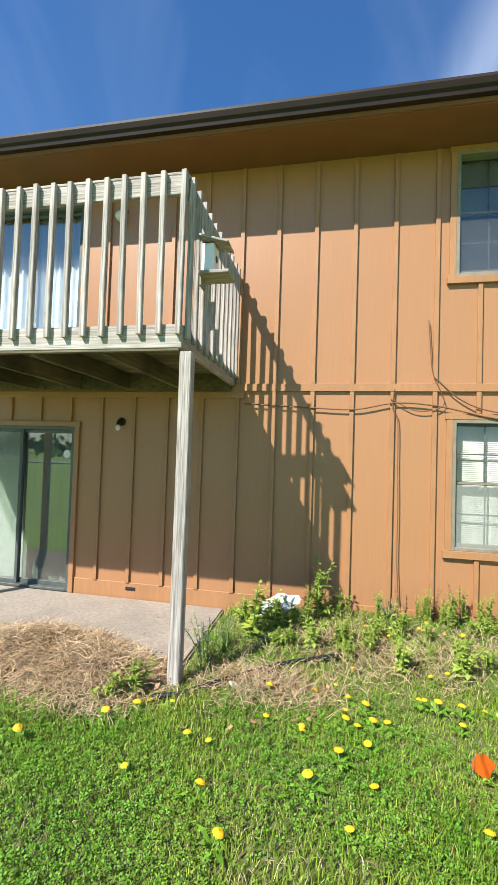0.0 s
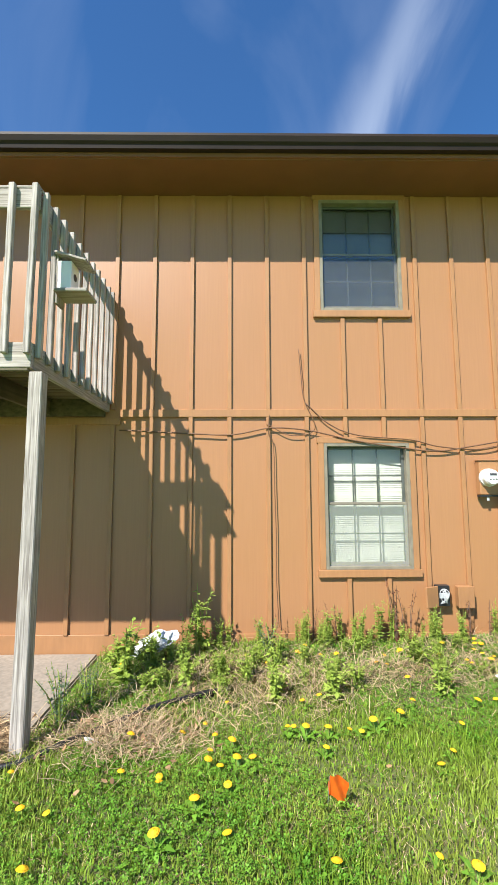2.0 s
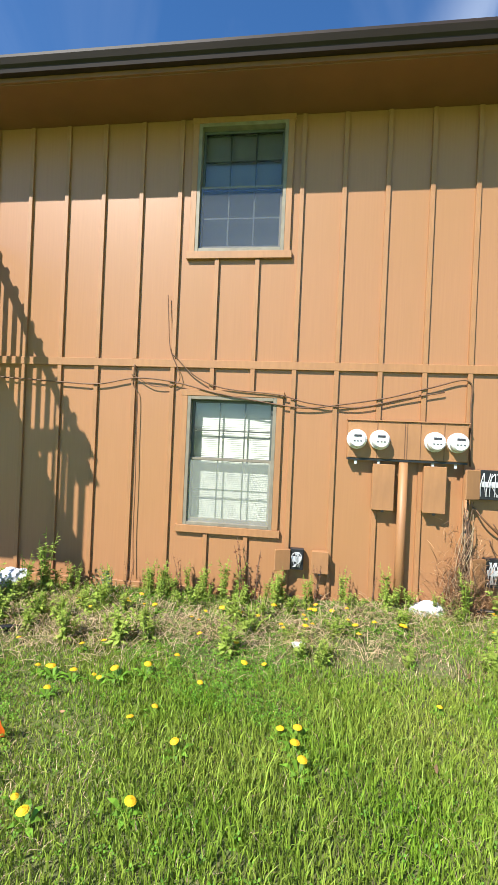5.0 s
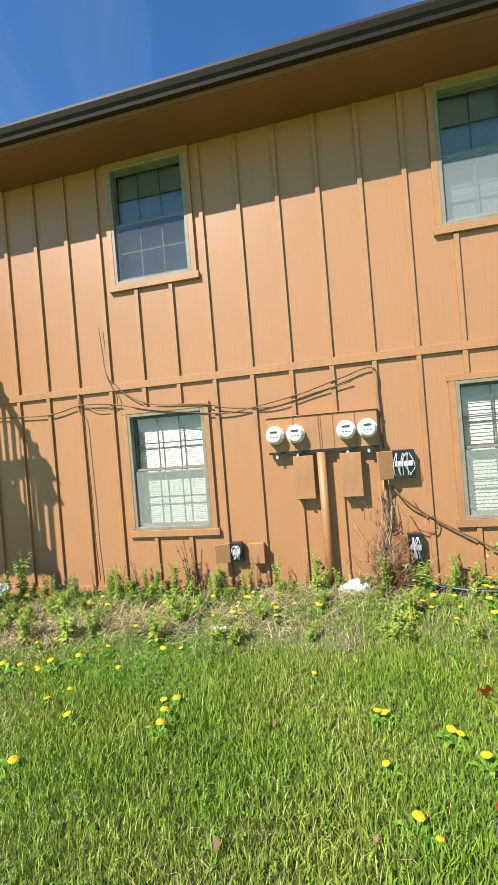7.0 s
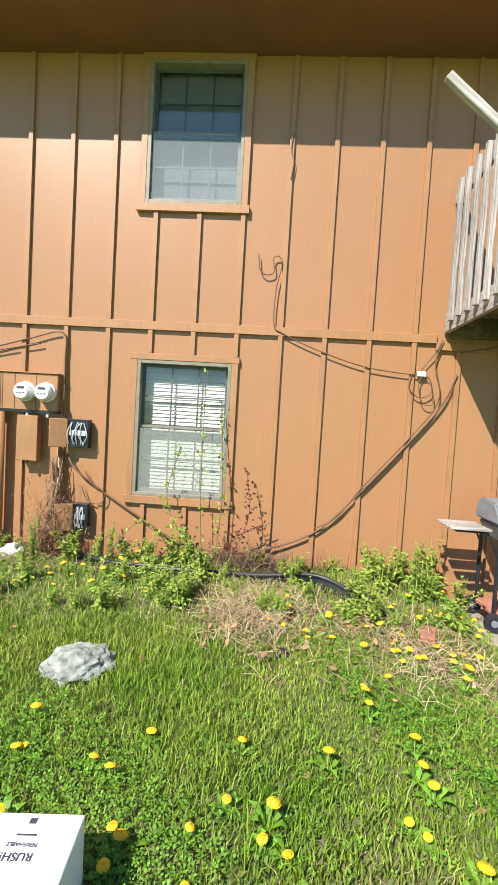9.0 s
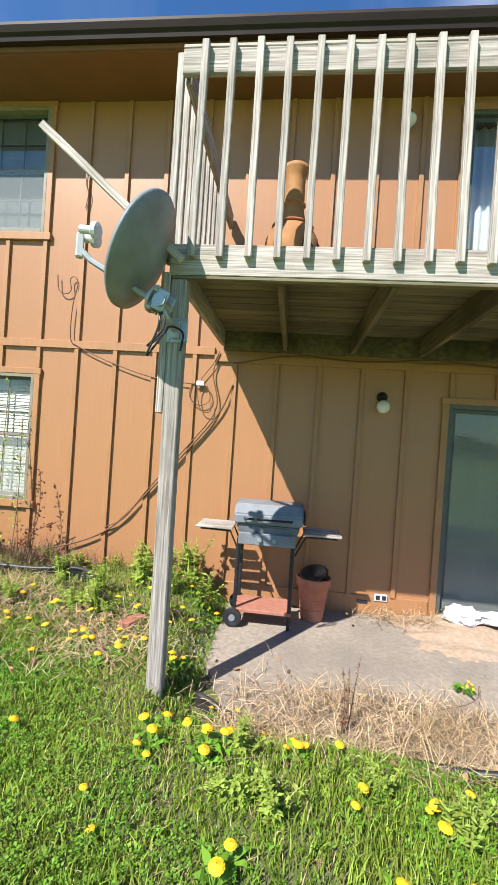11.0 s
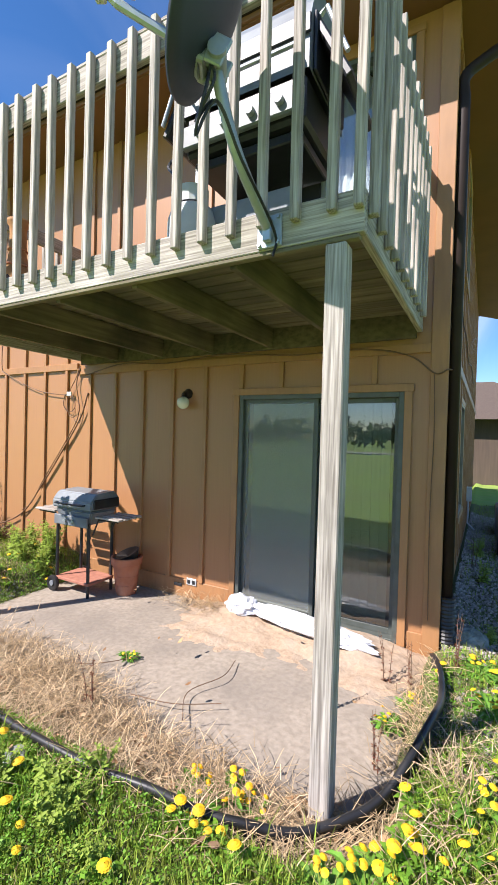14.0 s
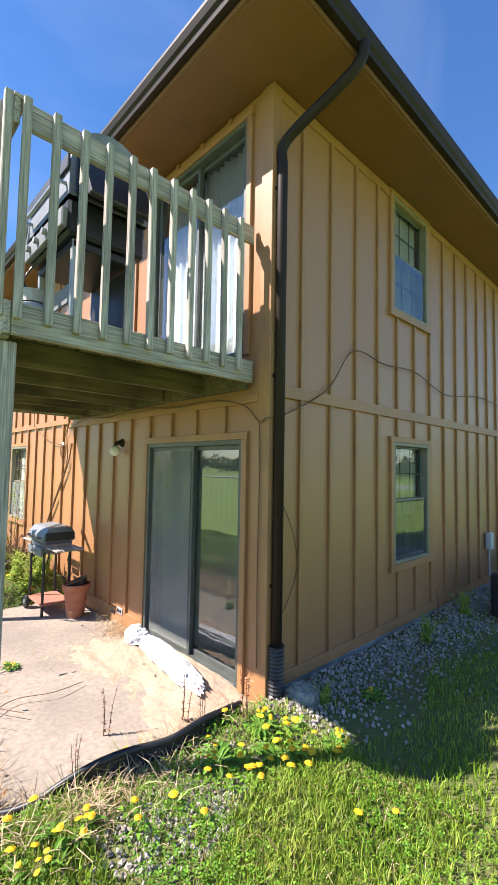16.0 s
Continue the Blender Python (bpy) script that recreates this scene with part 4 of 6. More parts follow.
# ---- things on and by the balconies ----
bh = thing("birdhouse", pose(-1.355, -1.44, 2.97), "small white wooden bird feeder with pitched roof", "birdhouse")
part("back", boxes((-0.02, -0.06, -0.10, 0.0, 0.06, 0.30), bev=0.003), M_WOODV, bh)
part("body", boxes((0.002, -0.07, 0.0, 0.10, 0.07, 0.22), bev=0.003), M_WHITE, bh)
bm = boxes((-0.02, -0.10, 0, 0.22, 0.10, 0.018), bev=0.003)
bm.transform(pose(0, 0, 0.265, 0, 16, 0))
part("roof", bm, M_WOODX, bh)
part("floor", boxes((-0.01, -0.11, -0.03, 0.23, 0.11, -0.004), bev=0.004), M_WOODX, bh)
# the body is solid: a dark disc paints the shade of an entrance hole
bm = bmesh.new()
lathe(bm, [(0.028, 0), (0.028, 0.004)], 16, pose(0.0985, 0, 0.12, 0, 90, 0))
part("entrance", bm, M_INK, bh)

bm = boxes((-0.57, -0.019, -0.022, 0.57, 0.019, 0.022), bev=0.004)
ob = tagged(part("loose_board", bm, M_WOODX), "weathered board nailed slanting past the balcony corner", "board")
ob.matrix_basis = pose(6.72, -1.885, 2.80, 0, 41, 0)
ob = tagged(part("loose_board", boxes((-0.02, -0.06, -0.40, 0.02, 0.06, 0.40), bev=0.004), M_WOODV), "short grey board fixed beside the post", "board")
ob.matrix_basis = pose(7.05, -1.75, 1.99)


def dish(base, hub, centre, r, nrm, mt, label):
    """A dish that faces the low sun, on a bent mast, with an arm and two receivers."""
    base, hub, centre = Vector(base), Vector(hub), Vector(centre)
    root = thing("satellite_dish", Matrix.Translation(base), label, "satellite dish", "satellite dishes")
    nrm = Vector(nrm).normalized()
    q = nrm.to_track_quat("Z", "Y").to_matrix().to_4x4()
    C = Matrix.Translation(centre - base) @ q
    bm = bmesh.new()
    prof = [(r * k / 8, 0.16 * r * (k / 8) ** 2 * 1.6) for k in range(9)]
    prof = [(max(a, 0.0), b) for a, b in prof] + [(r + 0.012, 0.16 * r * 1.6 + 0.004), (r + 0.012, 0.16 * r * 1.6 - 0.012)] + [(r * k / 8, 0.16 * r * (k / 8) ** 2 * 1.6 - 0.012) for k in range(7, -1, -1)]
    lathe(bm, prof, 40, C @ Matrix.Diagonal((0.94, 1.06, 1, 1)))
    part("reflector", bm, mt, root, smooth=True)
    bm = bmesh.new()
    mid = base.lerp(hub, 0.5) + Vector((0, -0.07, -0.02))
    tube(bm, smooth_path([base - base, mid - base, hub - base], 6), 0.024, 12)
    part("mast", bm, M_GALV, root, smooth=True)
    bm = boxes((-0.06, -0.004, -0.07, 0.06, 0.006, 0.07), (-0.02, -0.03, -0.05, 0.02, -0.004, 0.05), bev=0.004)
    part("foot_plate", bm, M_GALV, root)
    for sx in (-0.045, 0.045):
        for sz in (-0.055, 0.055):
            bm = bmesh.new()
            lathe(bm, [(0.009, 0), (0.009, 0.012)], 6, pose(sx, -0.004, sz, 90))
            part("bolt", bm, M_GALV, root)
    H = Matrix.Translation(hub - base) @ q
    bm = boxes((-0.05, -0.06, 0.02, 0.05, 0.07, 0.035), (-0.055, -0.05, -0.05, -0.04, 0.06, 0.02), (0.04, -0.05, -0.05, 0.055, 0.06, 0.02), bev=0.005)
    lathe(bm, [(0.075, 0.036), (0.075, 0.05), (0.03, 0.055), (0.03, 0.08)], 18)
    lathe(bm, [(0.034, -0.07), (0.034, 0.07)], 14, pose(0, 0, -0.015, 0, 90, 0))
    for bx, by in ((-0.05, 0.045), (0.05, 0.045), (-0.045, -0.05), (0.045, -0.05)):
        lathe(bm, [(0.014, 0.015), (0.014, 0.045)], 8, pose(bx, by, 0))
    bm.transform(H)
    part("bracket", bm, M_GALV, root)
    tip = centre - base + nrm * r * 1.6 - Vector((0, 0, r * 0.5))
    start = hub - base + Vector((0, -0.02, -0.02))
    bm = bmesh.new()
    tube(bm, [start, start.lerp(tip, 0.85) - Vector((0, 0, 0.02)), tip], 0.017, 8)
    part("arm", bm, M_GALV, root)
    bm = boxes((-0.02, -0.02, -0.05, 0.02, 0.02, 0.08), bev=0.006)
    bm.transform(Matrix.Translation(tip) @ pose(0, 0, 0, 0, 0, 28))
    part("receiver_mount", bm, M_GREY, root)
    for s in (-0.05, 0.05):
        bm = bmesh.new()
        d = (centre - base - tip).normalized()
        lathe(bm, [(0.022, 0.0), (0.022, 0.06), (0.043, 0.075), (0.043, 0.10), (0.03, 0.108), (0.0, 0.11)], 16, Matrix.Translation(tip + Vector((s * 0.5, -s, 0.08))) @ d.to_track_quat("Z", "Y").to_matrix().to_4x4())
        part("receiver", bm, M_GREY, root, smooth=False)
    for k in range(2):
        bm = bmesh.new()
        tube(bm, smooth_path([start, start + Vector((0.05 - 0.03 * k, -0.05, -0.12)), start + Vector((-0.04, -0.03, -0.22 - 0.05 * k)), start + Vector((0.03, 0.0, -0.15)), mid - base + Vector((0.03, 0.0, -0.05)), Vector((0.04, -0.03, -0.02)), Vector((0.03, -0.02, -0.12))], 6), 0.006, 6)
        part("cable", bm, M_BLACK, root)
    return root


dish((10.42, -1.82, 2.45), (10.36, -2.19, 2.93), (10.43, -2.20, 3.09), 0.315, (-0.79, -0.46, 0.40), M_DISH, "dark grey satellite dish bolted to balcony rim")
dish((7.13, -1.812, 2.06), (7.08, -1.98, 2.16), (7.03, -2.0, 2.39), 0.285, (-0.89, 0.04, 0.40), M_LIDG, "grey satellite dish at the balcony corner post")

# big gas grill on the balcony
gg = thing("gas_grill", pose(9.97, -1.05, 2.55), "large grey and black gas grill on the balcony", "grill")
for zz in (0.08, 0.66):
    part("cart_shelf", boxes((-0.36, -0.24, zz, 0.36, 0.24, zz + 0.06), bev=0.008), M_DARK, gg)
for sx in (-0.34, 0.34):
    for sy in (-0.22, 0.22):
        part("leg", boxes((sx - 0.02, sy - 0.02, 0.0, sx + 0.02, sy + 0.02, 0.72), bev=0.004), M_GALV, gg)
part("back_panel", boxes((-0.32, 0.19, 0.15, 0.32, 0.205, 0.65)), M_BLACK, gg)
part("drawer", boxes((-0.31, -0.235, 0.28, 0.31, -0.215, 0.42), bev=0.006), M_LIDG, gg)
part("firebox", boxes((-0.40, -0.29, 0.73, 0.40, 0.29, 0.98), bev=0.02), M_DARK, gg)
part("control_panel", boxes((-0.40, -0.335, 0.76, 0.40, -0.292, 0.90), bev=0.01), M_LIDG, gg)
for k in range(4):
    bm = bmesh.new()
    lathe(bm, [(0.026, 0), (0.024, 0.03), (0.0, 0.032)], 14, pose(-0.27 + k * 0.18, -0.335, 0.83, 90))
    part("knob", bm, M_GALV, gg)
bm = bmesh.new()
n = 12
prof = [(-0.30 + 0.0, 0.985)] + [(-0.30 * math.cos(math.pi * k / n) * (1 if k else 1), 1.14 + 0.40 * math.sin(math.pi * k / n) ** 0.8) for k in range(n + 1)] + [(0.30, 0.985)]
vl = [bm.verts.new((-0.42, y, z)) for y, z in prof]
vr = [bm.verts.new((0.42, y, z)) for y, z in prof]
for k in range(len(prof) - 1):
    bm.faces.new((vl[k], vl[k + 1], vr[k + 1], vr[k]))
bm.faces.new(vl), bm.faces.new(vr[::-1])
hood = part("hood", bm, M_LIDG, gg, "faded grey rounded hood")
part("hood_band", boxes((-0.43, -0.32, 1.16, 0.43, -0.302, 1.26), bev=0.004), M_BLACK, hood)
for sx in (-0.445, 0.424):
    part("hood_side", boxes((sx, -0.26, 0.99, sx + 0.02, 0.26, 1.32), bev=0.008), M_BLACK, hood)
bm = bmesh.new()
tube(bm, [(-0.36, -0.30, 1.08), (-0.36, -0.36, 1.08), (0.36, -0.36, 1.08), (0.36, -0.30, 1.08)], 0.014, 8)
part("hood_handle", bm, M_GALV, hood)
for s, tilt in ((-1, 72), (1, -72)):
    bm = boxes((0, -0.24, -0.025, 0.40, 0.24, 0.02), bev=0.01)
    bm.transform(pose(s * 0.44, 0, 0.97 + (0.35 if s < 0 else 0.30), 0, 0, 0) @ pose(0, 0, 0, 0, 0, 0 if s > 0 else 180) @ pose(0, 0, 0, 0, 62, 0))
    sh = part("side_shelf", bm, M_BLACK, gg, "black folding side shelf hanging down")
    bm = bmesh.new()
    tube(bm, [(s * 0.46, -0.25, 1.28), (s * 0.50, -0.26, 1.30), (s * 0.62, -0.26, 1.02)], 0.014, 8)
    part("shelf_bracket", bm, M_GALV, sh)
tank = thing("gas_cylinder", pose(9.62, -1.32, 2.55), "white steel gas cylinder beside the grill", "gas cylinder")
bm = bmesh.new()
lathe(bm, [(0.12, 0.0), (0.12, 0.03), (0.15, 0.06), (0.155, 0.12), (0.155, 0.32), (0.13, 0.40), (0.06, 0.44), (0.0, 0.445)], 20)
part("tank", bm, M_GREY, tank, smooth=True)
bm = bmesh.new()
lathe(bm, [(0.10, 0.43), (0.10, 0.53), (0.095, 0.53), (0.095, 0.43)], 16)
part("collar", bm, M_GREY, tank)
bm = bmesh.new()
tube(bm, smooth_path([(0, 0, 0.48), (-0.1, -0.05, 0.62), (-0.2, 0, 0.75), (-0.1, 0.1, 0.9), (0.05, 0.15, 0.92)], 5), 0.01, 6)
part("hose", bm, M_BLACK, tank)

# clay chimenea on the balcony
ch = thing("chimenea", pose(7.72, -1.25, 2.55) @ Matrix.Scale(0.84, 4), "ochre clay chimenea with dark fire mouth", "chimenea")
bm = bmesh.new()
lathe(bm, [(0.14, 0.0), (0.16, 0.03), (0.20, 0.12), (0.225, 0.24), (0.21, 0.34), (0.16, 0.43), (0.10, 0.50), (0.082, 0.58), (0.078, 0.80), (0.082, 0.86), (0.105, 0.90), (0.105, 0.93), (0.075, 0.93), (0.07, 0.70)], 28)
part("body", bm, M_CHIM, ch, smooth=True)
bm = bmesh.new()
lathe(bm, [(0.10, 0.0), (0.115, 0.0), (0.12, 0.05), (0.095, 0.055)], 20, pose(0.14, -0.10, 0.22, 0, 75, -35))
part("mouth", bm, M_GUTTER, ch)
for zz, rr in ((0.44, 0.158), (0.62, 0.084)):
    bm = bmesh.new()
    lathe(bm, [(rr, zz), (rr + 0.012, zz + 0.008), (rr, zz + 0.02)], 24)
    part("ring", bm, M_TERRA, ch)

# ---- patio things ----
gr = thing("cart_grill", pose(7.66, -0.42, -0.10), "old grey gas grill on a black wheeled cart", "grill")
for sx, sy in ((-0.24, -0.15), (0.22, -0.15), (-0.24, 0.15), (0.22, 0.15)):
    bm = bmesh.new()
    tube(bm, [(sx, sy, 0.07 if sx < 0 else 0.0), (sx, sy, 0.74)], 0.016, 8)
    part("leg", bm, M_DARK, gr)
part("bottom_shelf", boxes((-0.25, -0.17, 0.12, 0.24, 0.17, 0.15), bev=0.005), M_BRICK, gr, "faded reddish bottom shelf")
bm = bmesh.new()
box(bm, -0.27, -0.17, 0.72, 0.27, 0.17, 0.86)
for v in bm.verts:
    if v.co.z < 0.75:
        v.co.x *= 0.82
        v.co.y *= 0.8
bevel(bm, 0.015, 2)
part("firebox", bm, M_LIDG, gr)
bm = bmesh.new()
prof = [(-0.19, 0.87), (-0.185, 0.95), (-0.12, 1.03), (0.12, 1.045), (0.18, 0.97), (0.185, 0.87)]
vl = [bm.verts.new((-0.29, y, z)) for y, z in prof]
vr = [bm.verts.new((0.29, y, z)) for y, z in prof]
for k in range(5):
    bm.faces.new((vl[k], vl[k + 1], vr[k + 1], vr[k]))
bm.faces.new(vl), bm.faces.new(vr[::-1]), bm.faces.new((vl[0], vr[0], vr[5], vl[5]))
bevel(bm, 0.012, 2)
lid = part("lid", bm, M_LIDG, gr)
part("lid_cap", boxes((0.294, -0.17, 0.885, 0.31, 0.16, 0.98), bev=0.008), M_BLACK, lid)
bm = bmesh.new()
tube(bm, [(-0.2, -0.185, 0.92), (-0.2, -0.225, 0.92), (0.2, -0.225, 0.92), (0.2, -0.185, 0.92)], 0.009, 8)
part("lid_handle", bm, M_DARK, lid)
part("control_panel", boxes((-0.24, -0.20, 0.70, 0.24, -0.172, 0.80), bev=0.006), M_LIDG, gr)
for k in (-0.06, 0.06):
    bm = bmesh.new()
    lathe(bm, [(0.02, 0), (0.018, 0.025), (0.0, 0.026)], 12, pose(k, -0.20, 0.75, 90))
    part("knob", bm, M_GALV, gr)
for s in (-1, 1):
    for k in range(4):
        yy = -0.15 + k * 0.085
        a, b = sorted((s * 0.30, s * 0.62))
        part("side_slat", boxes((a, yy, 0.80, b, yy + 0.06, 0.82), bev=0.004), M_WOODX, gr, "worn wooden side shelf slat")
    for yy in (-0.12, 0.12):
        bm = bmesh.new()
        tube(bm, [(s * 0.24, yy, 0.62), (s * 0.32, yy, 0.785), (s * 0.58, yy, 0.79)], 0.009, 6)
        part("shelf_arm", bm, M_DARK, gr)
for yy in (-0.19, 0.19):
    bm = bmesh.new()
    lathe(bm, [(0.03, -0.012), (0.055, -0.02), (0.075, -0.018), (0.08, 0.0), (0.075, 0.018), (0.055, 0.02), (0.03, 0.012)], 20, pose(-0.25, yy, 0.08, 90))
    wh = part("wheel", bm, M_BLACK, gr, smooth=False)
    bm = bmesh.new()
    lathe(bm, [(0.028, -0.022), (0.028, 0.022)], 12, pose(-0.25, yy, 0.08, 90))
    part("hub", bm, M_LIDG, wh)

fp = thing("flower_pot", pose(8.09, -0.26, -0.10), "terracotta flower pots stacked with black pot inside", "flower pot")
bm = bmesh.new()
lathe(bm, [(0.095, 0.0), (0.10, 0.01), (0.135, 0.30), (0.135, 0.31), (0.155, 0.31), (0.16, 0.38), (0.145, 0.385), (0.14, 0.32), (0.0, 0.30)], 28)
part("pot", bm, M_TERRA, fp, smooth=False)
bm = bmesh.new()
lathe(bm, [(0.10, 0.0), (0.125, 0.06), (0.13, 0.07), (0.115, 0.07), (0.0, 0.03)], 24, pose(0.01, 0.02, 0.35, 18, -12, 0))
part("inner_pot", bm, M_BLACK, fp, "black plastic pot lying inside")
for zz in (0.10, 0.19):
    bm = bmesh.new()
    rr = 0.10 + 0.035 * zz / 0.3
    lathe(bm, [(rr, zz), (rr + 0.004, zz + 0.004), (rr + 0.001, zz + 0.009)], 28)
    part("band", bm, M_TERRA, fp)


def lump(name, n, fn, mt, label, category, m, kind="", smooth=True):
    """A lumpy sheet over a grid in u, v from 0 to 1."""
    bm = bmesh.new()
    vs = [[bm.verts.new(fn(i / n, j / n)) for j in range(n + 1)] for i in range(n + 1)]
    for i in range(n):
        for j in range(n):
            bm.faces.new((vs[i][j], vs[i + 1][j], vs[i + 1][j + 1], vs[i][j + 1]))
    ob = tagged(part(name, bm, mt, smooth=smooth), label, category, kind=kind)
    ob.matrix_basis = m
    return ob


def sand_fn(u, v):
    x, y = -1.15 + 2.3 * u, -0.85 + 0.85 * v
    e = min(u, 1 - u, 1.0) * 4
    z = 0.10 * sstep(0.05, 0.9, v + 0.12 * math.sin(u * 9) + 0.1 * noise.noise((u * 6, v * 6, 1))) * min(1, e) - 0.012 + 0.02 * noise.noise((u * 14, v * 8, 3)) + 0.012 * noise.noise((u * 40, v * 18, 7))
    return (x, y, float(z))


lump("sand_pile", 44, sand_fn, M_SAND, "pale orange sand spilled before the glass door", "sand", pose(9.95, -0.018, -0.10), kind="stuff")


def bag_mesh(l, w, h, seed):
    bm = bmesh.new()
    bmesh.ops.create_icosphere(bm, subdivisions=4, radius=1)
    for v in bm.verts:
        d = 1 + 0.22 * noise.noise(v.co * 2.2 + Vector((seed, 0, 0))) + 0.12 * noise.noise(v.co * 6 + Vector((0, seed, 0))) + 0.10 * noise.noise(Vector((v.co.x * l * 26, v.co.y * w * 30, v.co.z * 3 + seed)))
        v.co = Vector((v.co.x * l * d, v.co.y * w * d, max(v.co.z * h * d, -h * 0.55)))
    return bm


ob = tagged(part("sandbag", bag_mesh(0.60, 0.105, 0.07, 2), M_BAG), "torn white plastic sandbag lying at the door", "sandbag")
ob.matrix_basis = pose(10.02, -0.22, 0.02, 0, 2, -6)
ob = tagged(part("sandbag", bag_mesh(0.16, 0.11, 0.09, 5), M_BAG), "crumpled white end of a sandbag", "sandbag")
ob.matrix_basis = pose(9.42, -0.18, 0.03)
ob = tagged(part("plastic_bag", bag_mesh(0.21, 0.09, 0.10, 8), M_BAG), "crumpled white plastic bag among weeds", "litter")
ob.matrix_basis = pose(-0.82, -0.36, 0.10, 0, -22, 10)
ob = tagged(part("plastic_bag", bag_mesh(0.15, 0.09, 0.09, 11), M_BAG), "crumpled white plastic by conduit pipe", "litter")
ob.matrix_basis = pose(3.2, -0.18, 0.10)
ob = tagged(part("rock", bag_mesh(0.19, 0.15, 0.10, 14), M_STONE), "pale lichen-covered rock in the lawn", "rock")
ob.matrix_basis = pose(4.55, -1.76, hz(4.55, -1.76) + 0.04, 0, 0, 15)
ob = tagged(part("rock", bag_mesh(0.07, 0.05, 0.03, 17), M_DARK), "flat dark stone in the lawn", "rock")
ob.matrix_basis = pose(5.71, -1.43, hz(5.71, -1.43) + 0.01)
ob = tagged(part("rock", bag_mesh(0.13, 0.10, 0.11, 19), M_STONE), "pale broken concrete lump by the corner", "rock")
ob.matrix_basis = pose(11.22, 0.18, 0.02)
ob = tagged(part("rock", bag_mesh(0.06, 0.05, 0.035, 21), M_STONE), "small pale stone by the edging", "rock")
ob.matrix_basis = pose(9.42, -2.30, hz(9.42, -2.3) + 0.03)
ob = tagged(part("brick", boxes((-0.10, -0.05, -0.03, 0.10, 0.05, 0.03), bev=0.006), M_BRICK), "red brick lying in the weeds", "brick")
ob.matrix_basis = pose(6.72, -1.08, hz(6.72, -1.08) + 0.025, 0, 0, 70)
ob = tagged(part("litter", boxes((-0.05, -0.03, -0.004, 0.05, 0.03, 0.004)), M_WHITE), "scrap of white card in the grass", "litter")
ob.matrix_basis = pose(2.05, -0.95, hz(2.05, -0.95) + 0.05, 12, 5, 20)
ob = tagged(part("litter", boxes((-0.05, -0.03, -0.003, 0.05, 0.03, 0.003)), M_WHITE), "scrap of white card in dead leaves", "litter")
ob.matrix_basis = pose(-0.95, -1.62, hz(-0.95, -1.62) + 0.04, 20, 25, 50)

# shipping box
bx = thing("cardboard_box", pose(4.95, -3.07, hz(4.95, -3.07), 0, 0, 5), "white cardboard shipping box with printed words", "box")
part("carton", boxes((-0.14, -0.195, 0.0, 0.14, 0.195, 0.25), bev=0.003), M_WHITE, bx)
part("tape", boxes((-0.14, -0.025, 0.2505, 0.14, 0.025, 0.2512)), M_BAG, bx)


def words(text, size, m, parent):
    cu = bpy.data.curves.new("lettering", "FONT")
    cu.body, cu.size, cu.align_x, cu.extrude = text, size, "CENTER", 0.0004
    tmp = bpy.data.objects.new("lettering", cu)
    scene.collection.objects.link(tmp)
    me = bpy.data.meshes.new_from_object(tmp.evaluated_get(bpy.context.evaluated_depsgraph_get()))
    bpy.data.objects.remove(tmp)
    me.materials.append(M_INK)
    ob = new("lettering", me)
    ob.parent, ob.matrix_basis = parent, m
    tagged(ob, "dark printed lettering")


words("RUSH!", 0.032, pose(0.0, 0.075, 0.2522, 0, 0, 180), bx)
words("PERISHABLE", 0.016, pose(0.0, 0.103, 0.2522, 0, 0, 180), bx)
part("printed_mark", boxes((-0.028, 0.124, 0.2505, 0.028, 0.129, 0.2515)), M_INK, bx)
part("printed_mark", boxes((-0.010, 0.16, 0.2505, 0.010, 0.178, 0.2515)), M_INK, bx)


def flag(x, y, mt, label, rot, s=1.0, lean=12, hgt=0.14):
    root = thing("marker_flag", pose(x, y, hz(x, y), lean, 0, rot), label, "marker flag", "marker flags")
    bm = bmesh.new()
    tube(bm, [(0, 0, 0), (0, 0, hgt + 0.05)], 0.0015, 5)
    part("wire", bm, M_GALV, root)
    bm = bmesh.new()
    n = 8
    g = [[bm.verts.new((0.10 * s * i / n, 0.014 * math.sin(i * 0.9 + j * 0.5), hgt - 0.06 * s + 0.125 * s * j / n - 0.05 * s * i / n)) for j in range(n + 1)] for i in range(n + 1)]
    for i in range(n):
        for j in range(n):
            bm.faces.new((g[i][j], g[i + 1][j], g[i + 1][j + 1], g[i][j + 1]))
    part("flag", bm, mt, root, smooth=True)


flag(0.42, -2.16, M_ORANGE, "bright orange plastic marker flag in the grass", 8)
flag(3.67, -2.6, M_RED, "red plastic marker flag in the grass", 15, 0.9)
flag(3.80, -1.73, M_ORANGE, "orange marker flag lying flat in the grass", 10, 0.8, 40, 0.17)


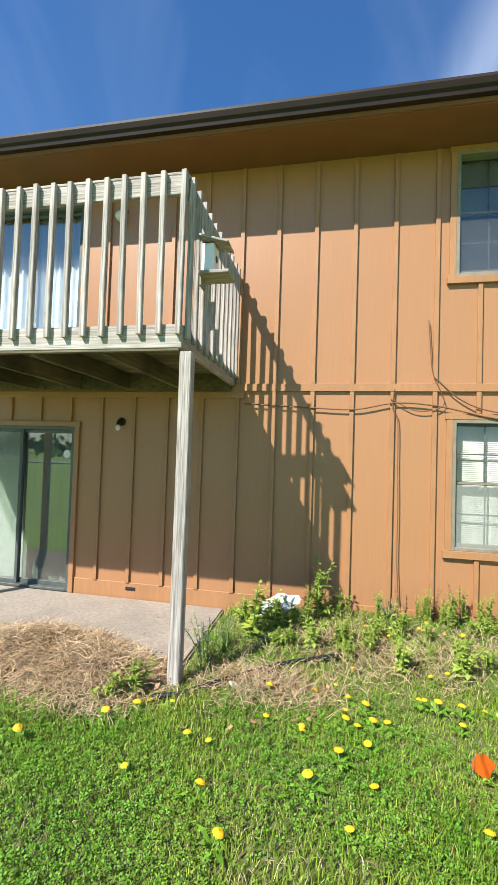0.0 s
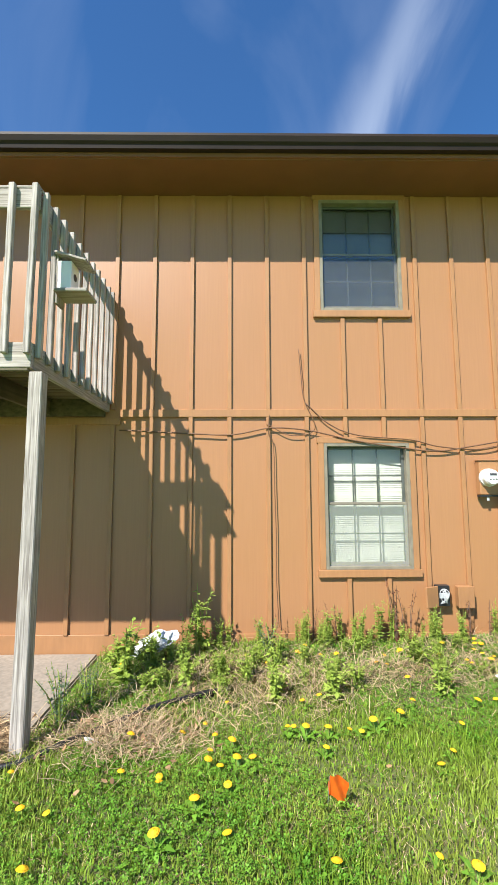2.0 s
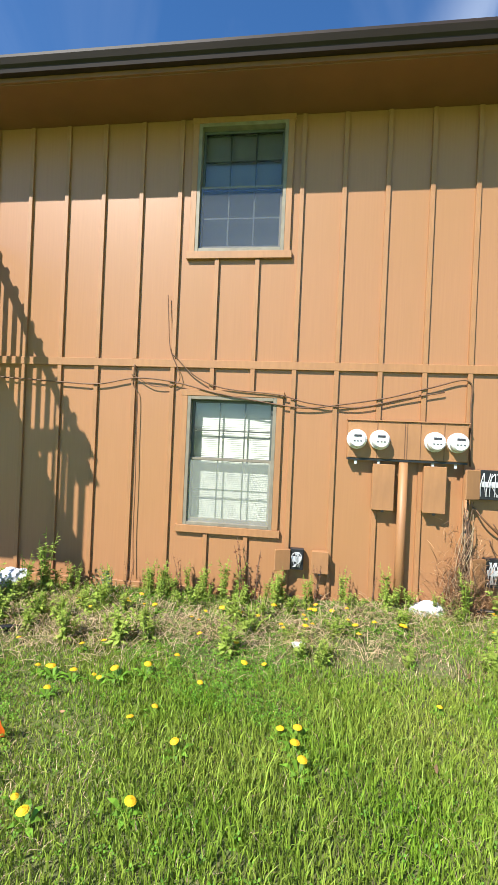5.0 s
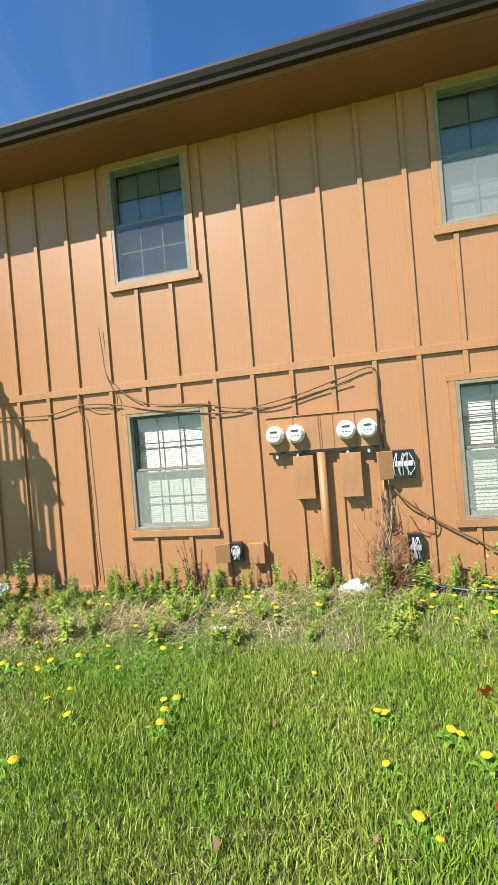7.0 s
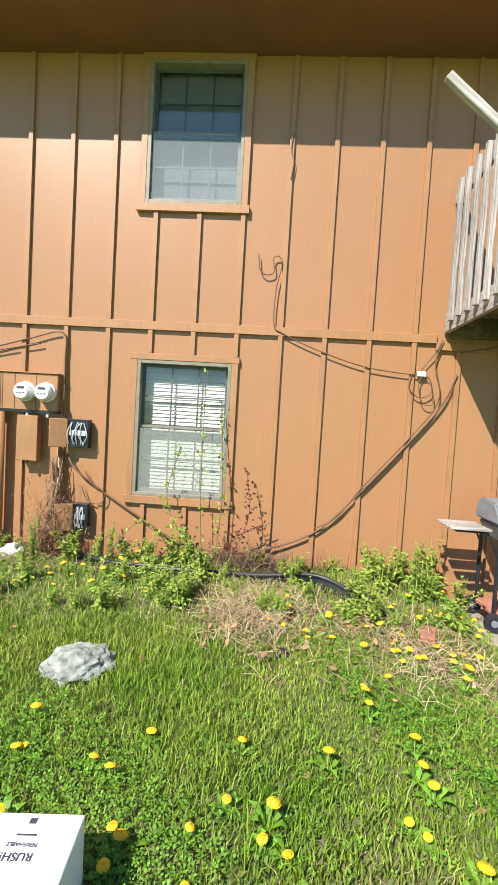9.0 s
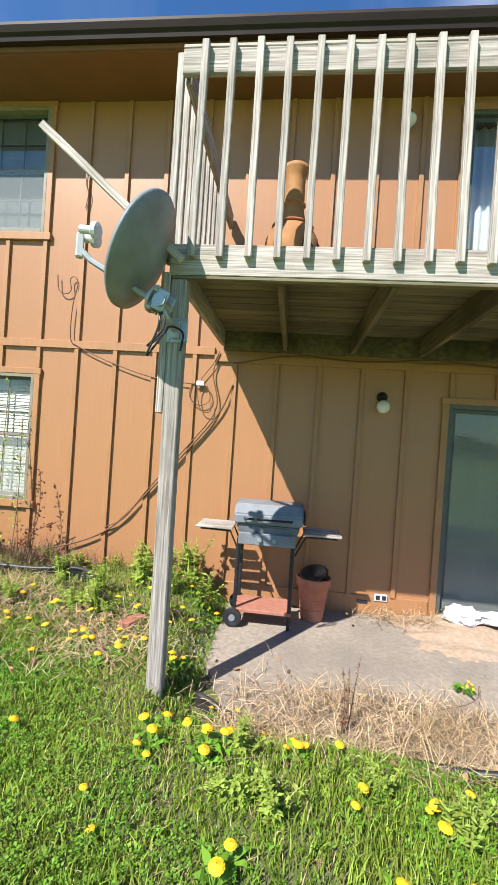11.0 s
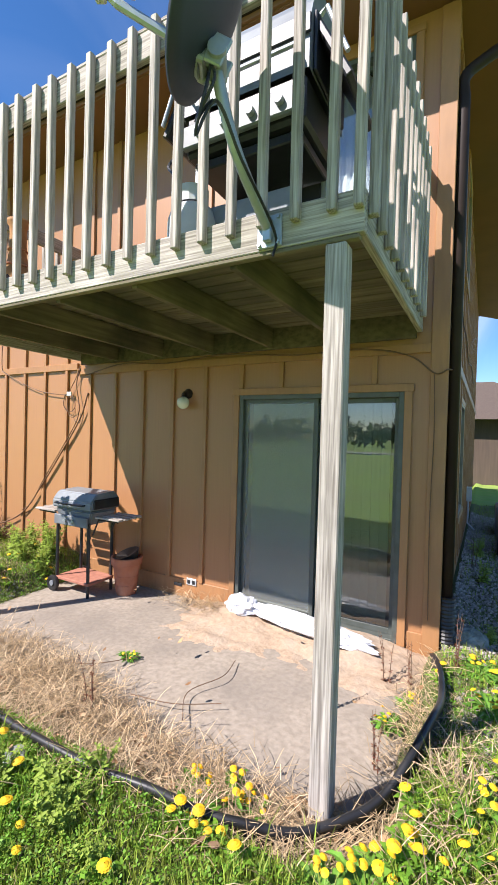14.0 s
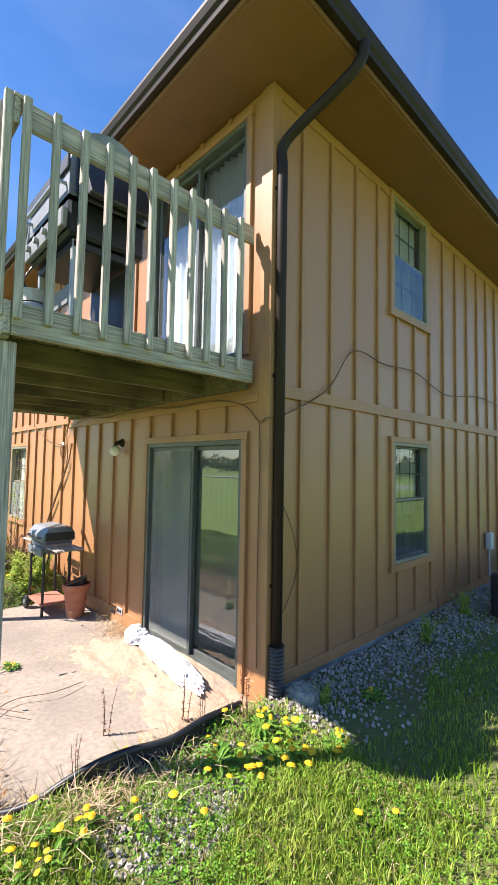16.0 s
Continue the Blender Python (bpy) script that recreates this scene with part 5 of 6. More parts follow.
def edging(pts, label):
    """Black lawn edging: a round bead on an upright strip."""
    pts = smooth_path([(x, y, hz(x, y) + dz) for x, y, dz in pts], 8)
    root = thing("lawn_edging", Matrix.Translation(pts[0]), label, "lawn edging", "lawn edging")
    bm = bmesh.new()
    tube(bm, [p - pts[0] + Vector((0, 0, 0.004 * math.sin(i * 0.7))) for i, p in enumerate(pts)], 0.019, 8)
    part("bead", bm, M_BLACK, root, smooth=True)
    bm = bmesh.new()
    for a, b in zip(pts, pts[1:]):
        a, b = a - pts[0], b - pts[0]
        d = (b - a).normalized().cross(Vector((0, 0, 1))) * 0.006
        vs = [bm.verts.new(p) for p in (a - d, b - d, b + d, a + d)]
        vd = [bm.verts.new(v.co - Vector((0, 0, 0.14))) for v in vs]
        for q in ((0, 1), (2, 3)):
            bm.faces.new((vs[q[0]], vs[q[1]], vd[q[1]], vd[q[0]]))
    part("strip", bm, M_BLACK, root)


edging([(-1.55, -1.86, 0.03), (-1.26, -1.75, 0.05), (-0.9, -1.45, 0.05), (-0.5, -1.15, 0.05), (-0.2, -0.95, 0.03)], "black plastic lawn edging by the post")
edging([(3.3, -0.16, 0.05), (3.66, -0.18, 0.06), (4.2, -0.38, 0.05), (4.75, -0.46, 0.06), (5.43, -0.44, 0.07), (6.01, -0.46, 0.10), (6.29, -0.7, 0.09), (6.46, -0.95, 0.06)], "black plastic lawn edging lifted by the bed")
edging([(7.35, -1.66, 0.08), (7.6, -1.8, 0.06), (7.81, -1.90, 0.05), (8.26, -1.98, 0.045), (8.64, -2.10, 0.045), (9.02, -2.18, 0.045), (9.65, -2.20, 0.045), (10.09, -2.15, 0.055), (10.45, -2.05, 0.085), (10.72, -1.88, 0.115), (10.94, -1.62, 0.13), (11.06, -1.32, 0.125), (11.11, -0.92, 0.10), (11.07, -0.54, 0.07), (11.0, -0.25, 0.06)], "black plastic edging curving round the patio")

# ---- plants ----
rng = np.random.default_rng(7)


def patchy(x, y, f, s):
    return 0.5 + 0.25 * (np.sin(x * f + s) * np.cos(y * f * 1.3 + s * 2) + np.sin(x * f * 2.3 + y * f * 1.9 + s * 3)) + 0.25 * np.sin(y * f * 0.7 - x * f * 0.45 + s)


def off_patio(x, y):
    p1 = (x < -1.4) & (y > -1.66)
    p2 = (x > 7.32) & (x < 11.05) & (y > -1.75 - 0.36 * np.clip((x - 7.6) / 1.2, 0, 1)) & ~((x > 10.7) & (y < -1.85))
    house = (y > -0.02) & (x < 11.02)
    return ~(p1 | p2 | house)


def blades(name, n, area, hmin, hmax, w, mt, label, category, dens, flat=0.35):
    """Many bent blades of grass in one mesh."""
    x0, y0, x1, y1 = area
    x, y = rng.uniform(x0, x1, n), rng.uniform(y0, y1, n)
    keep = off_patio(x, y) & (rng.random(n) < dens(x, y))
    x, y = x[keep], y[keep]
    n = len(x)
    z = height(x, y) - 0.004
    h = rng.uniform(hmin, hmax, n) * (0.65 + 0.7 * patchy(x, y, 2.1, 1.0))
    a, lean = rng.uniform(0, 2 * np.pi, n), rng.uniform(0.1, 1.0, n) * flat * 2
    ww = w * rng.uniform(0.7, 1.3, n)
    dx, dy = np.cos(a), np.sin(a)
    b = rng.uniform(0, 2 * np.pi, n)
    sx, sy = np.cos(b) * ww, np.sin(b) * ww
    v = np.empty((n, 5, 3))
    v[:, 0] = np.stack([x - sx, y - sy, z], -1)
    v[:, 1] = np.stack([x + sx, y + sy, z], -1)
    mx, my, mz = x + dx * h * lean * 0.35, y + dy * h * lean * 0.35, z + h * 0.6
    v[:, 2] = np.stack([mx + sx * 0.8, my + sy * 0.8, mz], -1)
    v[:, 3] = np.stack([mx - sx * 0.8, my - sy * 0.8, mz], -1)
    v[:, 4] = np.stack([x + dx * h * lean, y + dy * h * lean, z + h * (1 - 0.25 * lean)], -1)
    k = np.arange(n)[:, None] * 5
    loops = np.concatenate([k + np.array([0, 1, 2, 3]), k + np.array([3, 2, 4])], 1).reshape(-1)
    me = bpy.data.meshes.new(name)
    me.vertices.add(n * 5)
    me.vertices.foreach_set("co", v.reshape(-1))
    me.loops.add(len(loops))
    me.loops.foreach_set("vertex_index", loops.astype(np.int32))
    me.polygons.add(n * 2)
    st = (np.arange(n)[:, None] * 7 + np.array([0, 4])).reshape(-1)
    me.polygons.foreach_set("loop_start", st.astype(np.int32))
    me.update(calc_edges=True)
    me.validate()
    me.materials.append(mt)
    return tagged(new(name, me), label, category, kind="stuff")


def lawn_d(x, y):
    bed = sstep(-1.45, -1.0, y) * (x > -1.4) * (x < 7.3)
    bare = sstep(0.62, 0.85, patchy(x, y, 1.7, 4.0))
    grav = (x > 11.0) & (y > -1.5) & (x < 11.75 + 0.15 * np.sin(y * 3))
    return np.clip(1 - 0.72 * bed - 0.4 * bare, 0.06, 1) * np.where(grav, 0.12, 1.0)


blades("grass", 620000, (-4.6, -4.4, 12.5, -0.05), 0.025, 0.085, 0.0029, M_GRASS, "lush green lawn grass", "grass", lawn_d)
blades("grass", 110000, (11.1, -2.5, 15.5, 9.0), 0.035, 0.08, 0.0032, M_GRASS, "green lawn grass beside the house", "grass", lawn_d)
blades("tall_grass", 18000, (-4.2, -4.0, 12.5, -0.1), 0.09, 0.17, 0.0028, M_GRASS, "taller tufts of grass in the lawn", "grass", lambda x, y: sstep(0.60, 0.8, patchy(x, y, 3.3, 9.0)) * 0.9 * (1 - 0.6 * (y > -1.2)), 0.45)
blades("dry_grass", 95000, (-3.0, -4.4, 12.5, -0.05), 0.03, 0.07, 0.0022, M_STRAW, "dry straw coloured grass among green", "grass", lambda x, y: 0.2 + 0.6 * sstep(0.6, 0.85, patchy(x, y, 1.7, 4.0)) + 0.55 * sstep(-1.5, -1.0, y), 0.9)


def clover(n, area, dens):
    x0, y0, x1, y1 = area
    x, y = rng.uniform(x0, x1, n), rng.uniform(y0, y1, n)
    keep = off_patio(x, y) & (rng.random(n) < dens(x, y))
    x, y = x[keep], y[keep]
    n = len(x)
    z = height(x, y) + rng.uniform(0.02, 0.06, n)
    r, a0 = rng.uniform(0.007, 0.014, n), rng.uniform(0, 6.28, n)
    tilt = rng.uniform(-0.5, 0.5, (n, 2))
    v = np.empty((n, 3, 4, 3))
    for k in range(3):
        for j, (rad, da) in enumerate(((0.15, 0), (0.95, -0.5), (1.25, 0), (0.95, 0.5))):
            a = a0 + k * 2.094 + da
            ox, oy = r * rad * np.cos(a), r * rad * np.sin(a)
            v[:, k, j] = np.stack([x + ox, y + oy, z + ox * tilt[:, 0] + oy * tilt[:, 1] + r * 0.25 * (rad - 0.6)], -1)
    me = bpy.data.meshes.new("clover")
    m = n * 3
    me.vertices.add(m * 4)
    me.vertices.foreach_set("co", v.reshape(-1))
    me.loops.add(m * 4)
    me.loops.foreach_set("vertex_index", np.arange(m * 4, dtype=np.int32))
    me.polygons.add(m)
    me.polygons.foreach_set("loop_start", np.arange(0, m * 4, 4, dtype=np.int32))
    me.update(calc_edges=True)
    me.materials.append(M_CLOVER)
    tagged(new("clover", me), "dark green clover patches in the lawn", "clover", kind="stuff")


clover(230000, (-4.2, -4.2, 13.0, -0.1), lambda x, y: 0.08 + 0.85 * sstep(0.5, 0.66, patchy(x, y, 1.25, 2.2)) * (1 - 0.4 * (y > -1.0)))


def straw(name, n, place, lmin, lmax, mt, label, category, w=0.0022):
    """Dry stalks lying about, in one mesh; place gives x, y, z and how steep they stand."""
    verts, faces = [], []
    for _ in range(n):
        x, y, z, up = place()
        l, a = random.uniform(lmin, lmax), random.uniform(0, 6.283)
        d = Vector((math.cos(a), math.sin(a), up)).normalized() * l
        s = Vector((-math.sin(a), math.cos(a), random.uniform(-0.6, 0.6))).normalized() * w
        o, bend = Vector((x, y, z)), Vector((0, 0, -abs(random.gauss(0, 0.1)) * l))
        i = len(verts)
        verts += [o - s, o + s, o + d * 0.5 + s - bend, o + d * 0.5 - s - bend, o + d + s * 0.6, o + d - s * 0.6]
        faces += [(i, i + 1, i + 2, i + 3), (i + 3, i + 2, i + 4, i + 5)]
    me = bpy.data.meshes.new(name)
    me.from_pydata([tuple(v) for v in verts], [], faces)
    me.materials.append(mt)
    return tagged(new(name, me), label, category, kind="stuff")


def pile_h(x, y):
    a = 0.24 * math.exp(-((x + 2.55) / 0.42) ** 2 - ((y + 1.55) / 0.36) ** 2)
    b = 0.20 * math.exp(-((x + 1.95) / 0.36) ** 2 - ((y + 1.72) / 0.30) ** 2)
    c = 0.16 * math.exp(-((x + 3.2) / 0.5) ** 2 - ((y + 1.7) / 0.36) ** 2)
    return a + b + c


def pile_place():
    while True:
        x, y = random.uniform(-3.9, -1.45), random.uniform(-2.35, -1.0)
        h = pile_h(x, y)
        if h > 0.02:
            return x, y, max(hz(x, y), -0.11) + h * random.uniform(0.75, 1.03), random.uniform(-0.25, 0.35)


lump("straw_mound", 36, lambda u, v: (-4.0 + 2.6 * u, -2.5 + 1.6 * v, -0.16 + pile_h(-4.0 + 2.6 * u, -2.5 + 1.6 * v) * 0.93 + 0.02 * noise.noise((u * 20, v * 14, 0))), M_STRAW, "raked heap of dry straw", "straw", Matrix(), kind="stuff")
straw("straw_heap", 15000, pile_place, 0.06, 0.18, M_STRAW, "loose dry straw heaped beside the patio", "straw")


def edge_place():
    x = random.uniform(7.5, 11.0)
    y = -1.92 + random.gauss(0, 0.13) - 0.08 * math.sin((x - 7.5) * 0.9) + (0.25 * max(0, x - 10.5) ** 1.2)
    return x, y, max(hz(x, y), -0.10) + random.uniform(0, 0.05), random.choice((0.05, 0.1, 0.2, 0.3, 0.6))


straw("dead_grass", 5200, edge_place, 0.06, 0.2, M_STRAW, "dead grass along the patio edge", "dead grass", 0.0016)


def spot(cx, cy, rx, ry, up=(0.05, 0.2, 0.6)):
    def place():
        x, y = random.gauss(cx, rx), min(random.gauss(cy, ry), -0.03)
        return x, y, max(hz(x, y), -0.10) + random.uniform(0.0, 0.06), random.choice(up)
    return place


for cx, cy, rx, ry, n in ((-0.75, -1.55, 0.3, 0.14, 2600), (0.2, -0.9, 0.7, 0.22, 2200), (1.7, -0.75, 0.8, 0.18, 2200), (5.5, -1.0, 0.22, 0.25, 2200), (6.6, -1.35, 0.3, 0.25, 1500), (8.9, -1.7, 0.3, 0.12, 1200), (9.0, -0.15, 0.25, 0.08, 500), (10.97, -0.95, 0.06, 0.35, 500), (10.5, -1.85, 0.3, 0.08, 500), (8.3, -1.6, 0.4, 0.12, 1300), (9.3, -1.77, 0.45, 0.08, 1300), (11.2, -1.4, 0.12, 0.3, 700), (2.9, -0.35, 0.6, 0.12, 1200), (-0.2, -0.55, 0.5, 0.2, 900)):
    straw("dead_grass", n, spot(cx, cy, rx, ry), 0.05, 0.18, M_STRAW, "patch of dead straw-coloured grass in the bed", "dead grass", 0.0018)


def leaf_litter(n, place):
    verts, faces = [], []
    for _ in range(n):
        x, y, z, _u = place()
        q = Euler((random.uniform(-0.7, 0.7), random.uniform(-0.7, 0.7), random.uniform(0, 6.3))).to_matrix()
        s = random.uniform(0.012, 0.03)
        i = len(verts)
        verts += [Vector((x, y, z + 0.012)) + q @ Vector(p) * s for p in ((-1, 0, 0.2), (-0.2, -0.55, 0), (0.9, -0.3, 0.15), (1.2, 0.1, 0.3), (0.4, 0.5, 0.1), (-0.4, 0.45, 0))]
        faces.append(tuple(range(i, i + 6)))
    me = bpy.data.meshes.new("dead_leaves")
    me.from_pydata([tuple(v) for v in verts], [], faces)
    me.materials.append(M_DEADL)
    tagged(new("dead_leaves", me), "curled brown dead leaves", "leaves", kind="stuff")


leaf_litter(260, spot(-0.75, -1.5, 0.35, 0.2))
leaf_litter(260, spot(5.9, -1.2, 0.5, 0.3))
leaf_litter(260, edge_place)
leaf_litter(70, lambda: (random.uniform(-2, 11), random.uniform(-3.5, -0.4), 0.03, 0))


def gravel(n, place):
    verts, faces = [], []
    base = [(-1, 0, 0), (0, -1, 0), (1, 0, 0), (0, 1, 0), (0, 0, 0.9), (0, 0, -0.9)]
    tri = ((0, 1, 4), (1, 2, 4), (2, 3, 4), (3, 0, 4), (1, 0, 5), (2, 1, 5), (3, 2, 5), (0, 3, 5))
    for _ in range(n):
        x, y = place()
        s = random.uniform(0.006, 0.02)
        q = Euler((random.uniform(0, 6), random.uniform(0, 6), random.uniform(0, 6))).to_matrix()
        i = len(verts)
        verts += [Vector((x, y, hz(x, y) + s * 0.5)) + q @ Vector(p) * s * random.uniform(0.7, 1.2) for p in base]
        faces += [tuple(i + k for k in t) for t in tri]
    me = bpy.data.meshes.new("gravel")
    me.from_pydata([tuple(v) for v in verts], [], faces)
    me.materials.append(M_GRAVEL)
    tagged(new("gravel", me), "pale loose gravel along the wall", "gravel", kind="stuff")


gravel(6500, lambda: (11.05 + abs(random.gauss(0, 0.33)), random.uniform(-0.2, 7.0)))
gravel(1500, lambda: (random.gauss(11.5, 0.15), random.gauss(-0.9, 0.35)))
gravel(250, lambda: (random.gauss(7.28, 0.1), random.gauss(-1.1, 0.2)))


# dandelions
def dandelion_thing():
    root = thing("dandelion", pose(0, 0, -50), "yellow dandelion in flower in the grass", "flower", "dandelions")
    bm = bmesh.new()
    tube(bm, [(0, 0, 0), (0.004, 0.002, 0.05), (0.006, 0.0, 0.085)], 0.0022, 5)
    part("stem", bm, M_WEED, root)
    bm = bmesh.new()
    for ring, (r, z, k) in enumerate(((0.021, 0.088, 14), (0.017, 0.092, 12), (0.011, 0.095, 9))):
        for i in range(k):
            a = 2 * math.pi * (i + 0.5 * ring) / k
            c, s = math.cos(a), math.sin(a)
            w = 0.0042
            vs = [bm.verts.new((0.006 + c * q - s * o, s * q + c * o, zz)) for q, o, zz in ((0.002, -w * 0.5, z + 0.001), (r, -w, z - 0.004), (r * 1.08, 0, z - 0.005), (r, w, z - 0.004), (0.002, w * 0.5, z + 0.001))]
            bm.faces.new(vs)
    part("flower_head", bm, M_YELLOW, root)
    bm = bmesh.new()
    for i in range(7):
        a = i * 0.9
        c, s = math.cos(a), math.sin(a)
        l = 0.06 + 0.03 * ((i * 7) % 3) / 2
        vs = [bm.verts.new((c * q * l - s * o, s * q * l + c * o, z)) for q, o, z in ((0, -0.004, 0.01), (0.6, -0.012, 0.045), (1, 0, 0.035), (0.6, 0.012, 0.045), (0, 0.004, 0.01))]
        bm.faces.new(vs)
    part("leaf_rosette", bm, M_CLOVER, root)
    return root


dandy = dandelion_thing()
spots = []
rd = random.Random(12)


def sow(n, cx, cy, rx, ry):
    for _ in range(int(n * 1.5)):
        for _try in range(20):
            x, y = rd.gauss(cx, rx), rd.gauss(cy, ry)
            if y < -0.12 and bool(off_patio(np.array([x]), np.array([y]))[0]):
                spots.append((x, y))
                break


spots += [(-0.97, -2.19), (-0.45, -2.04), (-0.08, -2.04), (0.55, -1.53), (0.76, -1.55), (-0.06, -2.38), (0.82, -2.49), (0.38, -2.54), (1.46, -2.13), (-0.18, -1.65), (1.33, -2.48), (4.54, -2.2), (6.27, -2.2), (6.18, -2.63)]
for args in ((16, 0.0, -1.75, 0.5, 0.35), (16, 1.2, -0.75, 0.9, 0.25), (8, -1.2, -2.5, 0.6, 0.25), (14, 2.6, -0.5, 0.8, 0.15), (8, 3.6, -2.4, 0.5, 0.3), (8, 4.2, -0.6, 0.4, 0.2), (12, 5.0, -2.55, 0.5, 0.25),
             (16, 6.1, -1.1, 0.35, 0.25), (12, 6.7, -1.4, 0.3, 0.25), (12, 6.6, -2.6, 0.7, 0.3), (14, 7.6, -2.15, 0.35, 0.2), (14, 8.6, -2.55, 0.5, 0.2), (12, 9.6, -2.5, 0.5, 0.12), (7, 10.35, -2.0, 0.12, 0.1),
             (10, 11.05, -1.85, 0.12, 0.12), (12, 11.5, -0.8, 0.2, 0.25), (10, 11.6, 0.3, 0.25, 0.5), (5, 11.8, 2.0, 0.3, 0.8), (5, 10.75, -1.0, 0.1, 0.2), (6, 2.2, -1.7, 0.5, 0.3), (10, 6.9, -0.7, 0.2, 0.3)):
    sow(*args)
for x, y in spots:
    s = rd.uniform(0.75, 1.25)
    copy_thing(dandy, pose(x, y, hz(x, y), rd.uniform(-14, 14), rd.uniform(-14, 14), rd.uniform(0, 360)) @ Matrix.Diagonal((s, s, s * rd.uniform(0.7, 1.1), 1)))
for o in (*dandy.children_recursive, dandy):
    bpy.data.objects.remove(o)


# weeds
def weed_thing(h, n, size, mt, label, bushy=0.3, seed=1):
    rnd = random.Random(seed)
    root = thing("weed", pose(0, 0, -50), label, "weed", "weeds by the wall")
    stems, leaves = bmesh.new(), bmesh.new()
    for _ in range(n):
        a, sp = rnd.uniform(0, 6.28), rnd.uniform(0.1, 1) * bushy * h
        top = Vector((math.cos(a) * sp, math.sin(a) * sp, h * rnd.uniform(0.65, 1.05)))
        path = smooth_path([(0.02 * math.cos(a), 0.02 * math.sin(a), -0.02), top * 0.5 + Vector((0, 0, 0.06 * h)), top], 4)
        tube(stems, path, [0.0035 * (1 - 0.7 * k / (len(path) - 1)) for k in range(len(path))], 5)
        for k in range(int(h * 90)):
            t = rnd.uniform(0.12, 1.0)
            p = path[min(int(t * (len(path) - 1)), len(path) - 1)] + Vector((0, 0, rnd.uniform(-0.01, 0.01)))
            b = rnd.uniform(0, 6.28)
            d = Vector((math.cos(b), math.sin(b), rnd.uniform(-0.2, 0.7))).normalized()
            s = d.cross(Vector((0, 0, 1))).normalized()
            l = size * rnd.uniform(0.6, 1.2) * (1.15 - 0.6 * t)
            vs = [leaves.verts.new(p + d * l * q + s * l * o + Vector((0, 0, -l * c))) for q, o, c in ((0, 0, 0), (0.45, -0.24, 0.02), (1.0, 0, 0.16), (0.45, 0.24, 0.02))]
            leaves.faces.new(vs)
    tagged(part("stem", stems, M_WEED if mt is not M_RUST else M_TWIG, root), kind="stuff")
    tagged(part("foliage", leaves, mt, root), kind="stuff")
    return root


W = [weed_thing(0.42, 7, 0.05, M_WEED, "tall leafy green weed growing against the wall", 0.18, 1), weed_thing(0.26, 10, 0.055, M_WEED, "bushy bright green weed in the bed", 0.6, 2), weed_thing(0.18, 12, 0.05, M_WEED, "low dark green leafy weed", 0.9, 3),
     weed_thing(0.28, 12, 0.03, M_SAGE, "grey-green feathery weed beside the post", 0.5, 4), weed_thing(0.36, 3, 0.025, M_RUST, "thin rusty-leaved weed stalks", 0.25, 5)]


def dandelion_clump():
    """A rosette of long toothed leaves with several open flower heads on short stems."""
    rnd = random.Random(31)
    root = thing("dandelion_clump", pose(0, 0, -50), "lush dandelion clump with several yellow flowers", "flower", "dandelion clumps")
    bm = bmesh.new()
    for i in range(46):
        a, l, up = rnd.uniform(0, 6.28), rnd.uniform(0.10, 0.20), rnd.uniform(0.25, 1.3)
        d, q = Vector((math.cos(a), math.sin(a), 0)), Vector((-math.sin(a), math.cos(a), 0))
        o = d * rnd.uniform(0, 0.06)
        prev = None
        for k in range(8):
            t = k / 7
            c = o + d * l * t * 0.85 + Vector((0, 0, 0.02 + l * (up * t - 0.75 * up * t * t)))
            w = 0.004 + 0.017 * math.sin(math.pi * min(1, t * 0.95 + 0.03)) * (0.6 if k % 2 else 1.15)
            pair = [bm.verts.new(c - q * w + Vector((0, 0, w * 0.4))), bm.verts.new(c), bm.verts.new(c + q * w + Vector((0, 0, w * 0.4)))]
            if prev:
                bm.faces.new((prev[0], prev[1], pair[1], pair[0]))
                bm.faces.new((prev[1], prev[2], pair[2], pair[1]))
            prev = pair
    tagged(part("foliage", bm, M_DLEAF, root), kind="stuff")
    for i in range(7):
        a, rr, h = rnd.uniform(0, 6.28), rnd.uniform(0.02, 0.13), rnd.uniform(0.10, 0.17)
        top = Vector((math.cos(a) * rr, math.sin(a) * rr, h))
        bm = bmesh.new()
        tube(bm, [(top.x * 0.3, top.y * 0.3, 0), (top.x * 0.8, top.y * 0.8, h * 0.6), top], 0.0022, 5)
        stem = part("stem", bm, M_WEED, root)
        bm = bmesh.new()
        M = Matrix.Translation(top) @ pose(0, 0, 0, rnd.uniform(-30, 10), rnd.uniform(-20, 20), 0)
        for ring, (r, z, k) in enumerate(((0.021, 0.0, 16), (0.016, 0.004, 12), (0.010, 0.007, 8))):
            for j in range(k):
                b = 2 * math.pi * (j + 0.5 * ring) / k
                c, sn, w = math.cos(b), math.sin(b), 0.0045
                bm.faces.new([bm.verts.new(M @ Vector((c * u - sn * v, sn * u + c * v, zz))) for u, v, zz in ((0.001, -w * 0.4, z + 0.001), (r, -w, z - 0.003), (r * 1.08, 0, z - 0.004), (r, w, z - 0.003), (0.001, w * 0.4, z + 0.001))])
        part("flower_head", bm, M_YELLOW, stem)
    return root


W.append(dandelion_clump())
rw = random.Random(5)


def plant(k, x, y, s=1.0):
    s *= rw.uniform(0.95, 1.5) if k != 5 else rw.uniform(0.75, 0.95)
    copy_thing(W[k], pose(x, y, max(hz(x, y), -0.1), rw.uniform(-6, 6), rw.uniform(-6, 6), rw.uniform(0, 360)) @ Matrix.Diagonal((s, s, s, 1)))


